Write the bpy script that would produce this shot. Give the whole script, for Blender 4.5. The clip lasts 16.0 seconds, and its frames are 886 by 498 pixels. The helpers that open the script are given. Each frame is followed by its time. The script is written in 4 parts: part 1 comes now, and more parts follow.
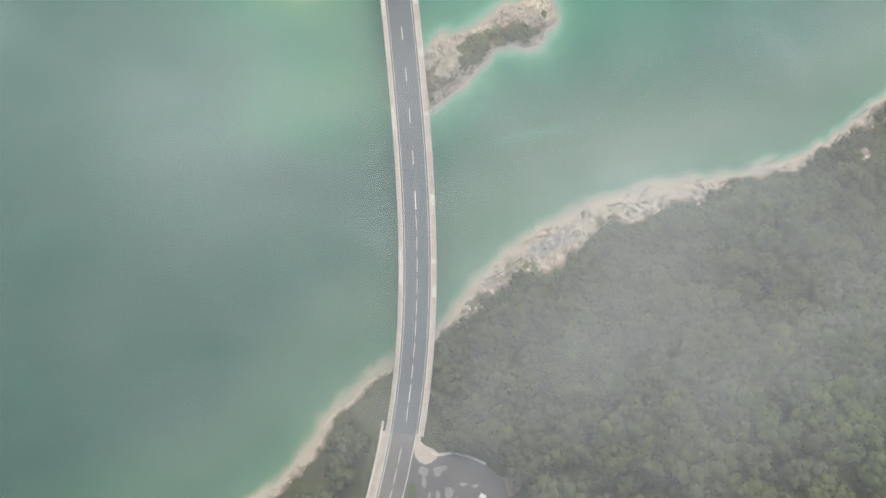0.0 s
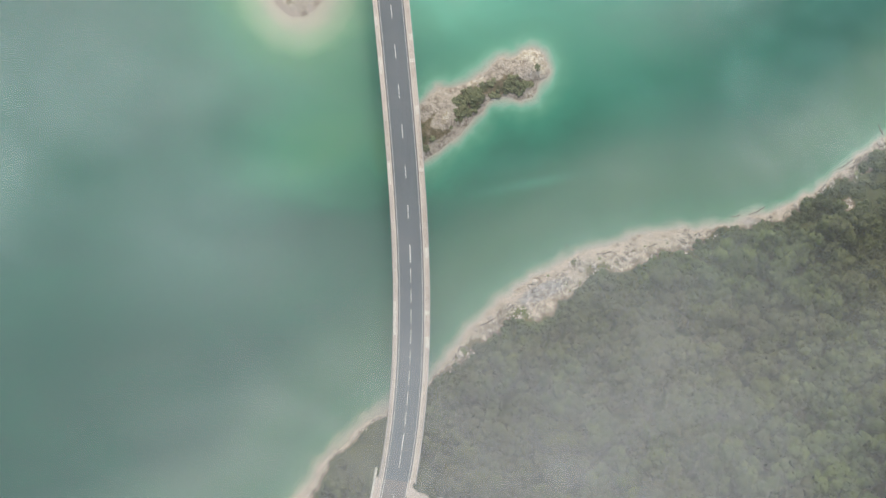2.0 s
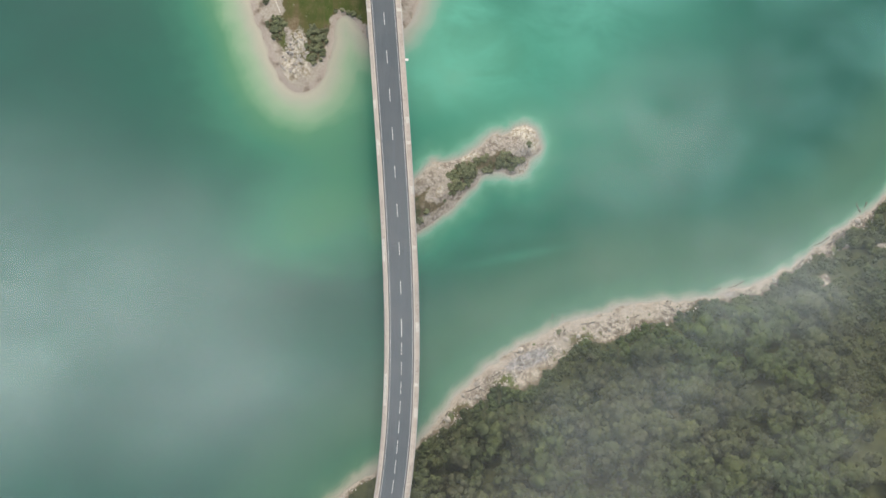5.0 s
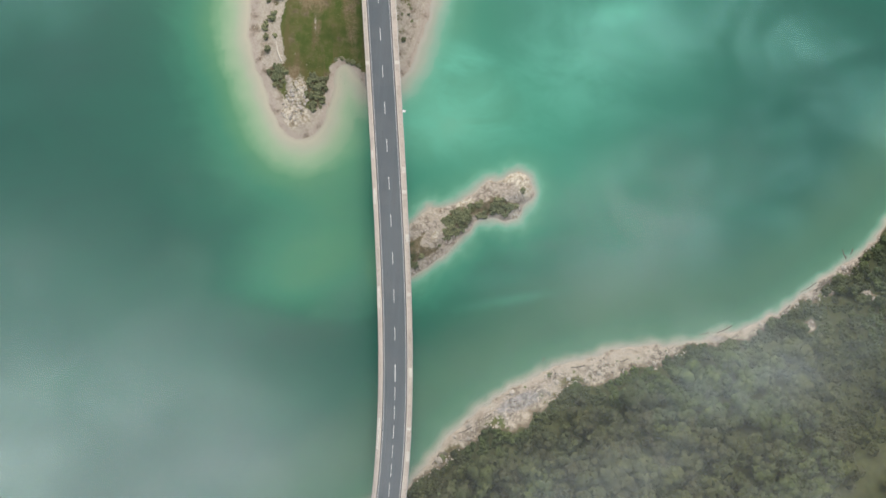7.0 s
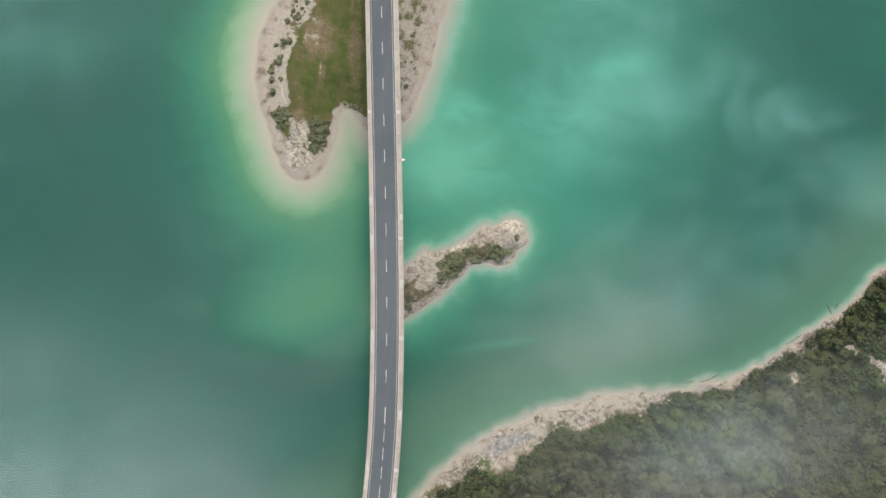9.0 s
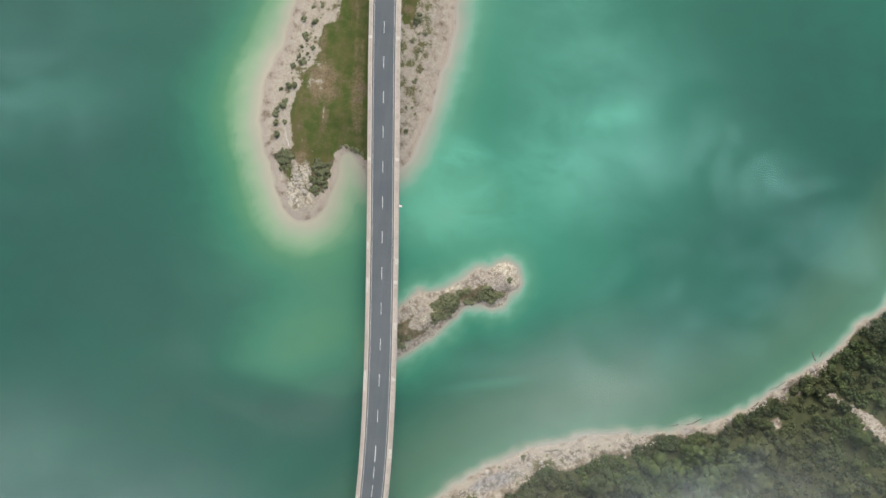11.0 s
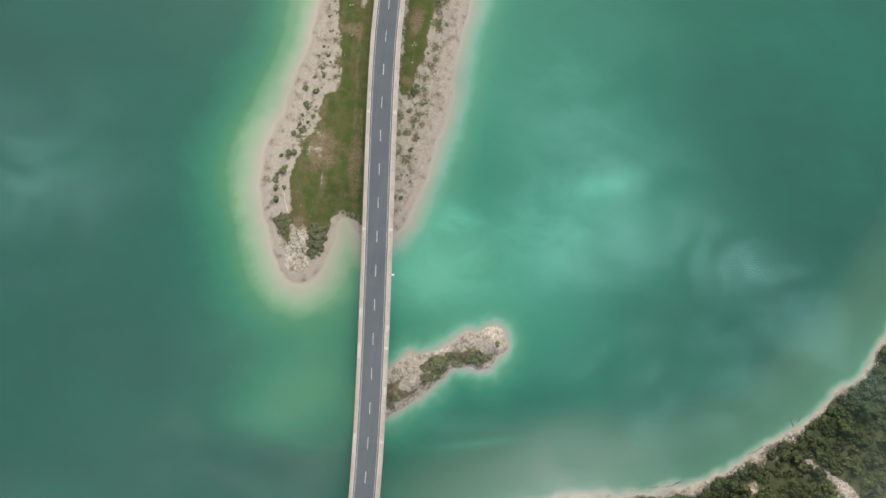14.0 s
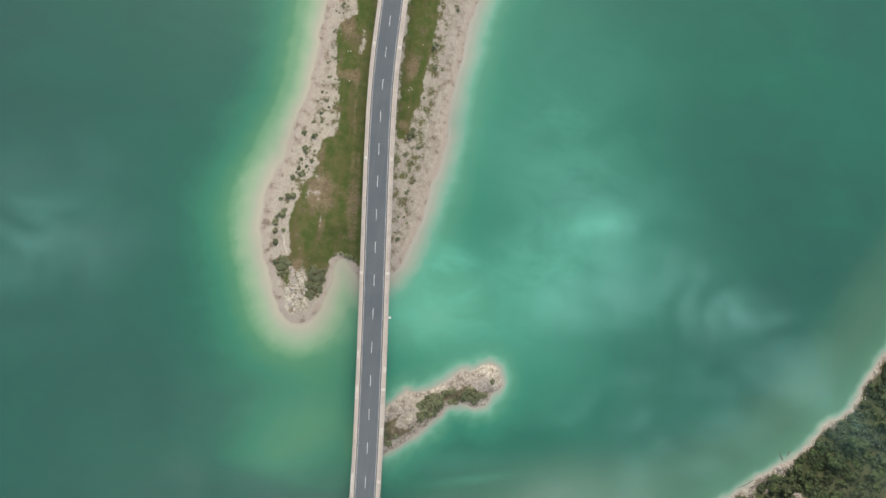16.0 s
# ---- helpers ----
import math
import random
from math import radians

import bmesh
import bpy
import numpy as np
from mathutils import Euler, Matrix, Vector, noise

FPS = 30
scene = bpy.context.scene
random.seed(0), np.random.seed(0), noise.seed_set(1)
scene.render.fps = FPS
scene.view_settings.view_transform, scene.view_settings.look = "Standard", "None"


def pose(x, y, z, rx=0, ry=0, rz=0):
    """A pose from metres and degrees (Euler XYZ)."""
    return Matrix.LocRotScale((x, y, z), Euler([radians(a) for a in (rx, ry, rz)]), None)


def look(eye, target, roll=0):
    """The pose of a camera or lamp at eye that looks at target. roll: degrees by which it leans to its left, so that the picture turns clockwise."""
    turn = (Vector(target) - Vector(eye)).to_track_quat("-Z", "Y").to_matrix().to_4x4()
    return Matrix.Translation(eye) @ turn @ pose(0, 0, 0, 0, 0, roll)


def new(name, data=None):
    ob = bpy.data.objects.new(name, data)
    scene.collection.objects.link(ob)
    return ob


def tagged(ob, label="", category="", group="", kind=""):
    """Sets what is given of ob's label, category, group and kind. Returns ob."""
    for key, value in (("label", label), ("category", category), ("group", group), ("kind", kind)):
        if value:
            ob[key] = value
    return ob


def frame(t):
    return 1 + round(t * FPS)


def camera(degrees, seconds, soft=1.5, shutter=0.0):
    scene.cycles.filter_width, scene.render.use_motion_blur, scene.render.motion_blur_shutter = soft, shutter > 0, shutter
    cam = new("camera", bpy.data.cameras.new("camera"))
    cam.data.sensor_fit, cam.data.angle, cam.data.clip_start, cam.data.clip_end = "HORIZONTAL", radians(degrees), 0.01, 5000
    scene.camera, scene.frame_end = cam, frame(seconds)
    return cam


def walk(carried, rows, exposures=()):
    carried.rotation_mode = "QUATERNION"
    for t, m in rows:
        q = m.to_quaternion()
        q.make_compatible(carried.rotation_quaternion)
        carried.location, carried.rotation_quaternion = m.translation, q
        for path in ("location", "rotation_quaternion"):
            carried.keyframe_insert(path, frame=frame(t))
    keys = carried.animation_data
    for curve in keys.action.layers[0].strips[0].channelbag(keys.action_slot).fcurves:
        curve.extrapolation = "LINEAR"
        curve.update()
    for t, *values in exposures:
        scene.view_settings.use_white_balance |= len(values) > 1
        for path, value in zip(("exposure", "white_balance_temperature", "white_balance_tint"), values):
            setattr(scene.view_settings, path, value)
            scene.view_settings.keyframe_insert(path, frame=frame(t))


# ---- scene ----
cam = camera(62.1, 16.0, soft=1.6)
EXPOSURE, SKY, SUN = 0.88, 0.105, 1.0
PATH = [
    (0, (-0.382, 10.648, 228.921), (-0.091, 10.728, 226.944), -285.4),
    (0.5, (-0.048, 14.454, 230.372), (0.243, 14.531, 228.395), 75.2),
    (1, (-0.082, 18.595, 232.535), (0.21, 18.671, 230.558), 75.5),
    (1.5, (-0.138, 22.735, 234.4), (0.156, 22.806, 232.423), 76.9),
    (2, (-0.051, 26.17, 236.419), (0.244, 26.246, 234.442), 76.1),
    (2.5, (0.282, 29.743, 238.427), (0.575, 29.819, 236.45), 76.3),
    (3, (0.069, 33.713, 240.232), (0.365, 33.79, 238.255), 76.3),
    (3.5, (-0.129, 37.729, 241.581), (0.17, 37.801, 239.605), 77.5),
    (4, (-0.166, 41.825, 243.338), (0.135, 41.898, 241.362), 77.7),
    (6.3, (0.38, 57.709, 251.991), (0.678, 57.789, 250.015), 77.6),
    (6.5, (0.232, 59.05, 252.332), (0.533, 59.134, 250.356), 77.0),
    (7, (0.001, 62.075, 253.922), (0.304, 62.167, 251.947), 76.0),
    (7.5, (-0.173, 65.346, 255.543), (0.131, 65.441, 253.569), 75.9),
    (8, (-0.035, 68.365, 257.367), (0.268, 68.468, 255.393), 75.0),
    (8.5, (0.015, 71.657, 259.087), (0.318, 71.761, 257.113), 75.3),
    (9, (-0.355, 75.296, 260.721), (-0.05, 75.403, 258.747), 75.7),
    (11.3, (0.619, 92.283, 270.165), (0.909, 92.391, 268.189), 76.9),
    (11.5, (0.589, 93.619, 270.482), (0.882, 93.732, 268.507), 76.7),
    (12, (0.175, 96.775, 272.288), (0.468, 96.895, 270.313), 75.9),
    (12.5, (-0.119, 99.989, 274.086), (0.175, 100.111, 272.112), 75.5),
    (13, (0.062, 103.861, 276.243), (0.352, 103.986, 274.269), 74.9),
    (13.5, (0.265, 107.896, 278.261), (0.551, 108.017, 276.285), 75.2),
    (14, (0.151, 111.59, 280.331), (0.435, 111.715, 278.355), 74.5),
    (14.5, (-0.078, 115.029, 282.321), (0.204, 115.154, 280.345), 74.2),
    (15, (-0.258, 119.326, 284.107), (0.022, 119.45, 282.131), 74.2),
    (15.5, (-0.614, 122.789, 285.766), (-0.333, 122.915, 283.79), 74.1),
    (16, (-1.764, 125.269, 287.521), (-1.478, 125.406, 285.546), 72.6),
]
walk(cam, [(t, look(eye, target, roll)) for t, eye, target, roll in PATH], [(0.0, EXPOSURE, 6950, 5), (16.0, EXPOSURE, 6950, 5)])

# ---- world and sun: a bright overcast day ----
world = bpy.data.worlds.new("overcast_sky")
scene.world = world
world.use_nodes = True
wn = world.node_tree
sky = wn.nodes.new("ShaderNodeTexSky")
sky.sky_type = "NISHITA"
sky.sun_disc = False
sky.sun_elevation = radians(50)
sky.sun_rotation = radians(-5)
sky.altitude = 750
sky.air_density = 1.0
sky.dust_density = 6.0
sky.ozone_density = 0.6
wn.nodes["Background"].inputs["Strength"].default_value = SKY
wn.links.new(sky.outputs[0], wn.nodes["Background"].inputs["Color"])
sun_data = bpy.data.lights.new("sun", "SUN")
sun_data.energy = SUN
sun_data.angle = radians(25)
sun_data.color = (1.0, 0.96, 0.9)
sun = new("sun", sun_data)
sun.matrix_world = look((0, 0, 500), (6, -64, 423.5))


# ---- materials ----
class Mat:
    """A node material with a few short hands."""

    def __init__(self, name, rough=0.8, metal=0.0, spec=0.5):
        self.m = bpy.data.materials.new(name)
        self.m.use_nodes = True
        self.t = self.m.node_tree
        self.b = self.t.nodes["Principled BSDF"]
        self.b.inputs["Roughness"].default_value = rough
        self.b.inputs["Metallic"].default_value = metal
        self.b.inputs["Specular IOR Level"].default_value = spec
        self.pos = self.node("ShaderNodeNewGeometry").outputs["Position"]

    def node(self, kind, **settings):
        n = self.t.nodes.new(kind)
        return n

    def link(self, a, b):
        self.t.links.new(a, b)

    def put(self, value, socket):
        if isinstance(value, bpy.types.NodeSocket):
            self.link(value, socket)
        elif isinstance(value, (tuple, list)) and len(value) == 3 and socket.type == "RGBA":
            socket.default_value = (*value, 1)
        else:
            socket.default_value = value

    def scaled(self, sx, sy, sz):
        n = self.node("ShaderNodeVectorMath")
        n.operation = "MULTIPLY"
        self.link(self.pos, n.inputs[0])
        n.inputs[1].default_value = (sx, sy, sz)
        return n.outputs[0]

    def noise(self, size, detail=4, rough=0.55, vec=None, warp=0.0):
        n = self.node("ShaderNodeTexNoise")
        self.link(vec or self.pos, n.inputs["Vector"])
        n.inputs["Scale"].default_value = 1.0 / size
        n.inputs["Detail"].default_value = detail
        n.inputs["Roughness"].default_value = rough
        n.inputs["Distortion"].default_value = warp
        return n.outputs["Fac"]

    def step(self, v, lo, hi, a=0.0, b=1.0):
        n = self.node("ShaderNodeMapRange")
        n.interpolation_type = "SMOOTHSTEP"
        self.put(v, n.inputs["Value"])
        for key, x in (("From Min", lo), ("From Max", hi), ("To Min", a), ("To Max", b)):
            n.inputs[key].default_value = x
        return n.outputs["Result"]

    def mix(self, f, a, b):
        n = self.node("ShaderNodeMix")
        n.data_type = "RGBA"
        self.put(f, n.inputs["Factor"])
        self.put(a, n.inputs["A"])
        self.put(b, n.inputs["B"])
        return n.outputs["Result"]

    def math(self, op, a, b=0.0):
        n = self.node("ShaderNodeMath")
        n.operation = op
        self.put(a, n.inputs[0])
        self.put(b, n.inputs[1])
        return n.outputs[0]

    def attr(self, name):
        n = self.node("ShaderNodeAttribute")
        n.attribute_name = name
        return n.outputs["Fac"]

    def random(self):
        return self.node("ShaderNodeObjectInfo").outputs["Random"]

    def island(self):
        return self.node("ShaderNodeNewGeometry").outputs["Random Per Island"]

    def ramp(self, v, *stops):
        n = self.node("ShaderNodeValToRGB")
        self.link(v, n.inputs["Fac"])
        e = n.color_ramp.elements
        while len(e) < len(stops):
            e.new(0.5)
        for k, (p, c) in zip(e, stops):
            k.position, k.color = p, (*c, 1)
        return n.outputs["Color"]

    def bump(self, v, height, strength=1.0):
        n = self.node("ShaderNodeBump")
        n.inputs["Strength"].default_value = strength
        n.inputs["Distance"].default_value = height
        self.link(v, n.inputs["Height"])
        self.link(n.outputs[0], self.b.inputs["Normal"])
        return self

    def colour(self, c):
        self.put(c, self.b.inputs["Base Color"])
        return self


def mat_plain(name, dark, light, size, rough=0.8, metal=0.0, relief=0.02, fine=None):
    """Two scales of mottling between two colours."""
    m = Mat(name, rough, metal)
    big = m.step(m.noise(size * 8, 3), 0.3, 0.7)
    small = m.step(m.noise(fine or size, 5, 0.65), 0.25, 0.75)
    n = m.node("ShaderNodeMath")
    n.operation = "MULTIPLY_ADD"
    m.link(small, n.inputs[0])
    n.inputs[1].default_value = 0.6
    m.link(m.math("MULTIPLY", big, 0.4), n.inputs[2])
    m.colour(m.mix(n.outputs[0], dark, light))
    m.bump(small, relief, 0.6)
    return m.m


def mat_asphalt(name, base, brown):
    m = Mat(name, 0.85)
    grain = m.noise(0.25, 4, 0.7)
    tracks = m.noise(1.0, 3, 0.5, m.scaled(0.9, 0.03, 0.1))
    patch = m.noise(9, 3, 0.5)
    c = m.mix(m.step(patch, 0.35, 0.65), base, brown)
    c = m.mix(m.step(tracks, 0.4, 0.75, 0, 0.35), c, tuple(x * 1.35 for x in base))
    c = m.mix(m.step(grain, 0.3, 0.8, 0, 0.4), c, tuple(x * 0.6 for x in base))
    m.colour(c)
    m.bump(grain, 0.01, 0.4)
    return m.m


def mat_leaf(name, a, b, c, brown=0.0):
    """Foliage: hue from the plant, lightness from the leaf clump."""
    m = Mat(name, 0.6, 0.0, 0.25)
    tone = m.math("ADD", m.math("MULTIPLY", m.step(m.noise(7.5, 2, 0.5), 0.28, 0.72), 0.6), m.math("MULTIPLY", m.random(), 0.4))
    hue = m.ramp(tone, (0.0, a), (0.5, b), (1.0, c))
    hue = m.mix(m.step(m.noise(55, 3, 0.5), 0.42, 0.66, 0, brown), hue, (0.088, 0.076, 0.046))
    bright = m.step(m.island(), 0.0, 1.0, 0.86, 1.14)
    hsv = m.node("ShaderNodeHueSaturation")
    m.link(hue, hsv.inputs["Color"])
    m.link(bright, hsv.inputs["Value"])
    m.colour(hsv.outputs["Color"])
    return m.m


ASPHALT = mat_asphalt("bridge_asphalt", (0.1, 0.118, 0.132), (0.118, 0.132, 0.145))
LOT_ASPHALT = mat_asphalt("lay_by_asphalt", (0.1, 0.096, 0.1), (0.135, 0.126, 0.128))
WORN_ASPHALT = mat_asphalt("worn_pale_asphalt", (0.22, 0.215, 0.225), (0.27, 0.26, 0.265))
ROAD_ASPHALT = mat_asphalt("old_road_asphalt", (0.15, 0.14, 0.135), (0.19, 0.175, 0.165))
PAINT = mat_plain("road_paint", (0.6, 0.6, 0.58), (0.82, 0.82, 0.8), 0.3, 0.6, relief=0.003)
PAINT_WORN = mat_plain("worn_road_paint", (0.34, 0.34, 0.34), (0.58, 0.57, 0.56), 0.4, 0.7, relief=0.003)
CONCRETE = mat_plain("walkway_concrete", (0.36, 0.31, 0.265), (0.56, 0.49, 0.43), 0.7, 0.85)
CONCRETE_PALE = mat_plain("pale_concrete", (0.5, 0.47, 0.42), (0.68, 0.65, 0.58), 0.5, 0.85)
CONCRETE_GREY = mat_plain("girder_concrete", (0.2, 0.19, 0.17), (0.36, 0.34, 0.31), 1.2, 0.9)
STEEL = mat_plain("galvanised_steel", (0.4, 0.4, 0.4), (0.6, 0.6, 0.6), 0.6, 0.45, 0.8, 0.002)
# dark reddish colour for the shadow line at the foot of the kerbs
KERB_SHADE = mat_plain("kerb_shade_dark", (0.07, 0.05, 0.045), (0.16, 0.12, 0.11), 0.5, 0.85)
ROCK = mat_plain("limestone", (0.25, 0.222, 0.195), (0.53, 0.485, 0.435), 0.5, 0.9, relief=0.08)
BROWN_ROCK = mat_plain("earthy_stone", (0.17, 0.125, 0.095), (0.34, 0.27, 0.22), 0.6, 0.95, relief=0.06)
WOOD = mat_plain("bleached_wood", (0.5, 0.46, 0.4), (0.72, 0.68, 0.6), 0.2, 0.8)
GREY_WOOD = mat_plain("wet_driftwood", (0.07, 0.06, 0.05), (0.19, 0.165, 0.14), 0.3, 0.85, relief=0.02)
BARK = mat_plain("bark", (0.05, 0.04, 0.03), (0.13, 0.11, 0.09), 0.2, 0.95, relief=0.03)
LEAF = mat_leaf("broad_leaves", (0.06, 0.064, 0.034), (0.057, 0.083, 0.033), (0.105, 0.14, 0.04), 0.5)
SHRUB = mat_leaf("shrub_leaves", (0.14, 0.145, 0.085), (0.15, 0.17, 0.09), (0.2, 0.205, 0.11))
TUFT = mat_leaf("grass_tufts", (0.11, 0.12, 0.04), (0.12, 0.135, 0.045), (0.15, 0.15, 0.055))
WHITE = mat_plain("white_paint", (0.7, 0.7, 0.7), (0.82, 0.82, 0.82), 0.8, 0.35, relief=0.001)
GLASS_DARK = mat_plain("dark_window", (0.02, 0.025, 0.03), (0.04, 0.045, 0.05), 0.8, 0.08, relief=0.0)
TYRE = mat_plain("tyre_rubber", (0.02, 0.02, 0.02), (0.04, 0.04, 0.04), 0.2, 0.85)


def mat_ground():
    m = Mat("ground", 0.95, 0.0, 0.2)
    veg, wood, wet, stone = m.attr("veg"), m.attr("wood"), m.attr("wet"), m.attr("stone")
    fine, mid, big = m.noise(0.7, 6, 0.7), m.noise(3.5, 5, 0.6), m.noise(14, 4, 0.55)
    sand = m.mix(m.step(fine, 0.3, 0.7), (0.35, 0.305, 0.25), (0.49, 0.44, 0.37))
    sand = m.mix(m.step(mid, 0.45, 0.68, 0, 0.7), sand, (0.29, 0.24, 0.185))
    pebble = m.mix(m.step(m.noise(1.3, 4, 0.75), 0.42, 0.6), (0.14, 0.115, 0.095), (0.43, 0.385, 0.34))
    sand = m.mix(m.math("MULTIPLY", stone, m.step(mid, 0.3, 0.5)), sand, pebble)
    slab = m.mix(m.step(m.noise(1.6, 5, 0.7), 0.35, 0.65), (0.17, 0.165, 0.165), (0.37, 0.36, 0.36))
    sand = m.mix(m.step(m.math("ADD", m.attr("slate"), m.math("MULTIPLY", m.math("SUBTRACT", fine, 0.5), 0.8)), 0.4, 0.6), sand, slab)
    chalk = m.mix(m.step(m.noise(1.1, 5, 0.75), 0.38, 0.6), (0.25, 0.2, 0.13), (0.66, 0.61, 0.51))
    chalky_edge = m.math("ADD", m.attr("chalk"), m.math("MULTIPLY", m.math("SUBTRACT", mid, 0.5), 0.9))
    sand = m.mix(m.step(chalky_edge, 0.35, 0.65, 0, 0.9), sand, chalk)
    sand = m.mix(m.math("MULTIPLY", wet, 0.6), sand, (0.38, 0.325, 0.285))
    strand = m.node("ShaderNodeCombineXYZ")
    m.link(m.attr("shore"), strand.inputs[0])
    m.link(m.math("MULTIPLY", big, 2.0), strand.inputs[1])
    tide = m.noise(1.1, 3, 0.6, strand.outputs[0])
    sand = m.mix(m.step(tide, 0.5, 0.66, 0, 0.4), sand, (0.29, 0.25, 0.215))
    streaks = m.noise(1.0, 4, 0.6, m.scaled(0.35, 0.05, 0.1))
    grass = m.mix(m.step(mid, 0.3, 0.7), (0.062, 0.092, 0.024), (0.1, 0.122, 0.036))
    grass = m.mix(m.step(big, 0.44, 0.7, 0, 0.6), grass, (0.135, 0.118, 0.05))
    grass = m.mix(m.step(streaks, 0.48, 0.66, 0, 0.5), grass, (0.15, 0.11, 0.06))
    dead = m.mix(m.step(fine, 0.35, 0.65), (0.15, 0.105, 0.062), (0.29, 0.225, 0.15))
    dry_edge = m.math("ADD", m.attr("dry"), m.math("MULTIPLY", m.math("SUBTRACT", mid, 0.5), 1.0))
    grass = m.mix(m.step(dry_edge, 0.3, 0.75, 0, 0.85), grass, dead)
    grass = m.mix(m.step(fine, 0.4, 0.8, 0, 0.25), grass, (0.07, 0.085, 0.025))
    n = m.node("ShaderNodeMath")
    n.operation = "MULTIPLY_ADD"
    m.link(m.math("SUBTRACT", fine, 0.5), n.inputs[0])
    n.inputs[1].default_value = 0.9
    m.link(veg, n.inputs[2])
    edge = m.node("ShaderNodeMath")
    edge.operation = "MULTIPLY_ADD"
    m.link(m.math("SUBTRACT", mid, 0.5), edge.inputs[0])
    edge.inputs[1].default_value = 1.7
    m.link(n.outputs[0], edge.inputs[2])
    c = m.mix(m.step(edge.outputs[0], 0.35, 0.62), sand, grass)
    floor = m.mix(m.step(mid, 0.3, 0.7), (0.04, 0.052, 0.024), (0.07, 0.08, 0.034))
    floor = m.mix(m.step(fine, 0.42, 0.72, 0, 0.65), floor, (0.12, 0.1, 0.06))
    floor = m.mix(m.step(m.noise(1.4, 4, 0.7), 0.45, 0.7, 0, 0.7), floor, (0.02, 0.03, 0.012))
    wedge = m.node("ShaderNodeMath")
    wedge.operation = "MULTIPLY_ADD"
    m.link(m.math("SUBTRACT", mid, 0.5), wedge.inputs[0])
    wedge.inputs[1].default_value = 1.4
    m.link(wood, wedge.inputs[2])
    earth = m.mix(m.step(m.noise(1.2, 5, 0.7), 0.35, 0.65), (0.1, 0.078, 0.055), (0.19, 0.15, 0.105))
    c = m.mix(m.step(wedge.outputs[0], 0.02, 0.35, 0, 0.8), c, earth)
    c = m.mix(m.step(wedge.outputs[0], 0.38, 0.6), c, floor)
    m.colour(c)
    m.bump(fine, 0.25, 0.5)
    return m.m


def mat_water():
    m = Mat("lake_water", 0.12)
    m.b.inputs["IOR"].default_value = 1.33
    depth, milk = m.attr("depth"), m.attr("milk")
    swirl = m.noise(26, 6, 0.6, m.scaled(0.8, 1.25, 1), 0.5)
    broad = m.noise(70, 3, 0.5)
    d = m.node("ShaderNodeMath")
    d.operation = "MULTIPLY_ADD"
    m.link(m.math("SUBTRACT", swirl, 0.5), d.inputs[0])
    m.link(m.math("MULTIPLY", depth, 0.5), d.inputs[1])
    m.link(depth, d.inputs[2])
    deepness = m.math("DIVIDE", d.outputs[0], 16.0)
    c = m.mix(m.attr("lime"), m.ramp(deepness, *WATER_CLEAR), m.ramp(deepness, *WATER_LIME))
    c = m.mix(m.math("MULTIPLY", milk, m.step(swirl, 0.3, 0.66, 0.4, 1.0)), c, WATER_MILK)
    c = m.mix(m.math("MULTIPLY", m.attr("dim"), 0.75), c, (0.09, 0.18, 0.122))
    c = m.mix(m.step(broad, 0.4, 0.75, 0, 0.3), c, (0.02, 0.12, 0.085))
    m.colour(c)
    ripple = m.noise(2.4, 4, 0.6, m.scaled(1.0, 1.5, 1))
    m.bump(m.math("MULTIPLY", ripple, m.attr("breeze")), 0.07, 0.5)
    clear = m.node("ShaderNodeBsdfTransparent")
    clear.inputs["Color"].default_value = (0.99, 0.99, 0.98, 1)
    mix = m.node("ShaderNodeMixShader")
    m.link(m.step(depth, 0.1, 1.5, 0.85, 1.0), mix.inputs[0])
    m.link(clear.outputs[0], mix.inputs[1])
    m.link(m.b.outputs[0], mix.inputs[2])
    m.link(mix.outputs[0], m.t.nodes["Material Output"].inputs["Surface"])
    return m.m


WATER_LIME = (
    (0.0, (0.47, 0.43, 0.36)),
    (0.012, (0.52, 0.49, 0.39)),
    (0.03, (0.45, 0.46, 0.36)),
    (0.07, (0.295, 0.405, 0.27)),
    (0.13, (0.16, 0.325, 0.187)),
    (0.24, (0.085, 0.245, 0.135)),
    (0.45, (0.044, 0.198, 0.125)),
    (0.7, (0.03, 0.13, 0.093)),
    (1.0, (0.032, 0.1, 0.081)),
)
WATER_CLEAR = (
    (0.0, (0.45, 0.425, 0.37)),
    (0.012, (0.45, 0.44, 0.38)),
    (0.03, (0.37, 0.41, 0.335)),
    (0.07, (0.25, 0.38, 0.3)),
    (0.13, (0.13, 0.34, 0.24)),
    (0.24, (0.078, 0.262, 0.172)),
    (0.45, (0.037, 0.2, 0.133)),
    (0.7, (0.026, 0.14, 0.096)),
    (1.0, (0.027, 0.105, 0.08)),
)
WATER_MILK = (0.115, 0.41, 0.3)
GROUND = mat_ground()
WATER = mat_water()


# ---- mesh helpers ----
def part(name, bm, material, parent=None, label=""):
    """Links a bmesh as one mesh object, under a parent if given."""
    me = bpy.data.meshes.new(name)
    bm.to_mesh(me)
    bm.free()
    me.materials.append(material)
    ob = new(name, me)
    ob.parent = parent
    if label:
        tagged(ob, label)
    return ob


def share(name, me, parent, m):
    ob = new(name, me)
    ob.parent = parent
    ob.matrix_basis = m
    return ob


def thing(name, label, category, m=None, group="", kind=""):
    ob = new(name)
    if m is not None:
        ob.matrix_basis = m
    return tagged(ob, label, category, group, kind)


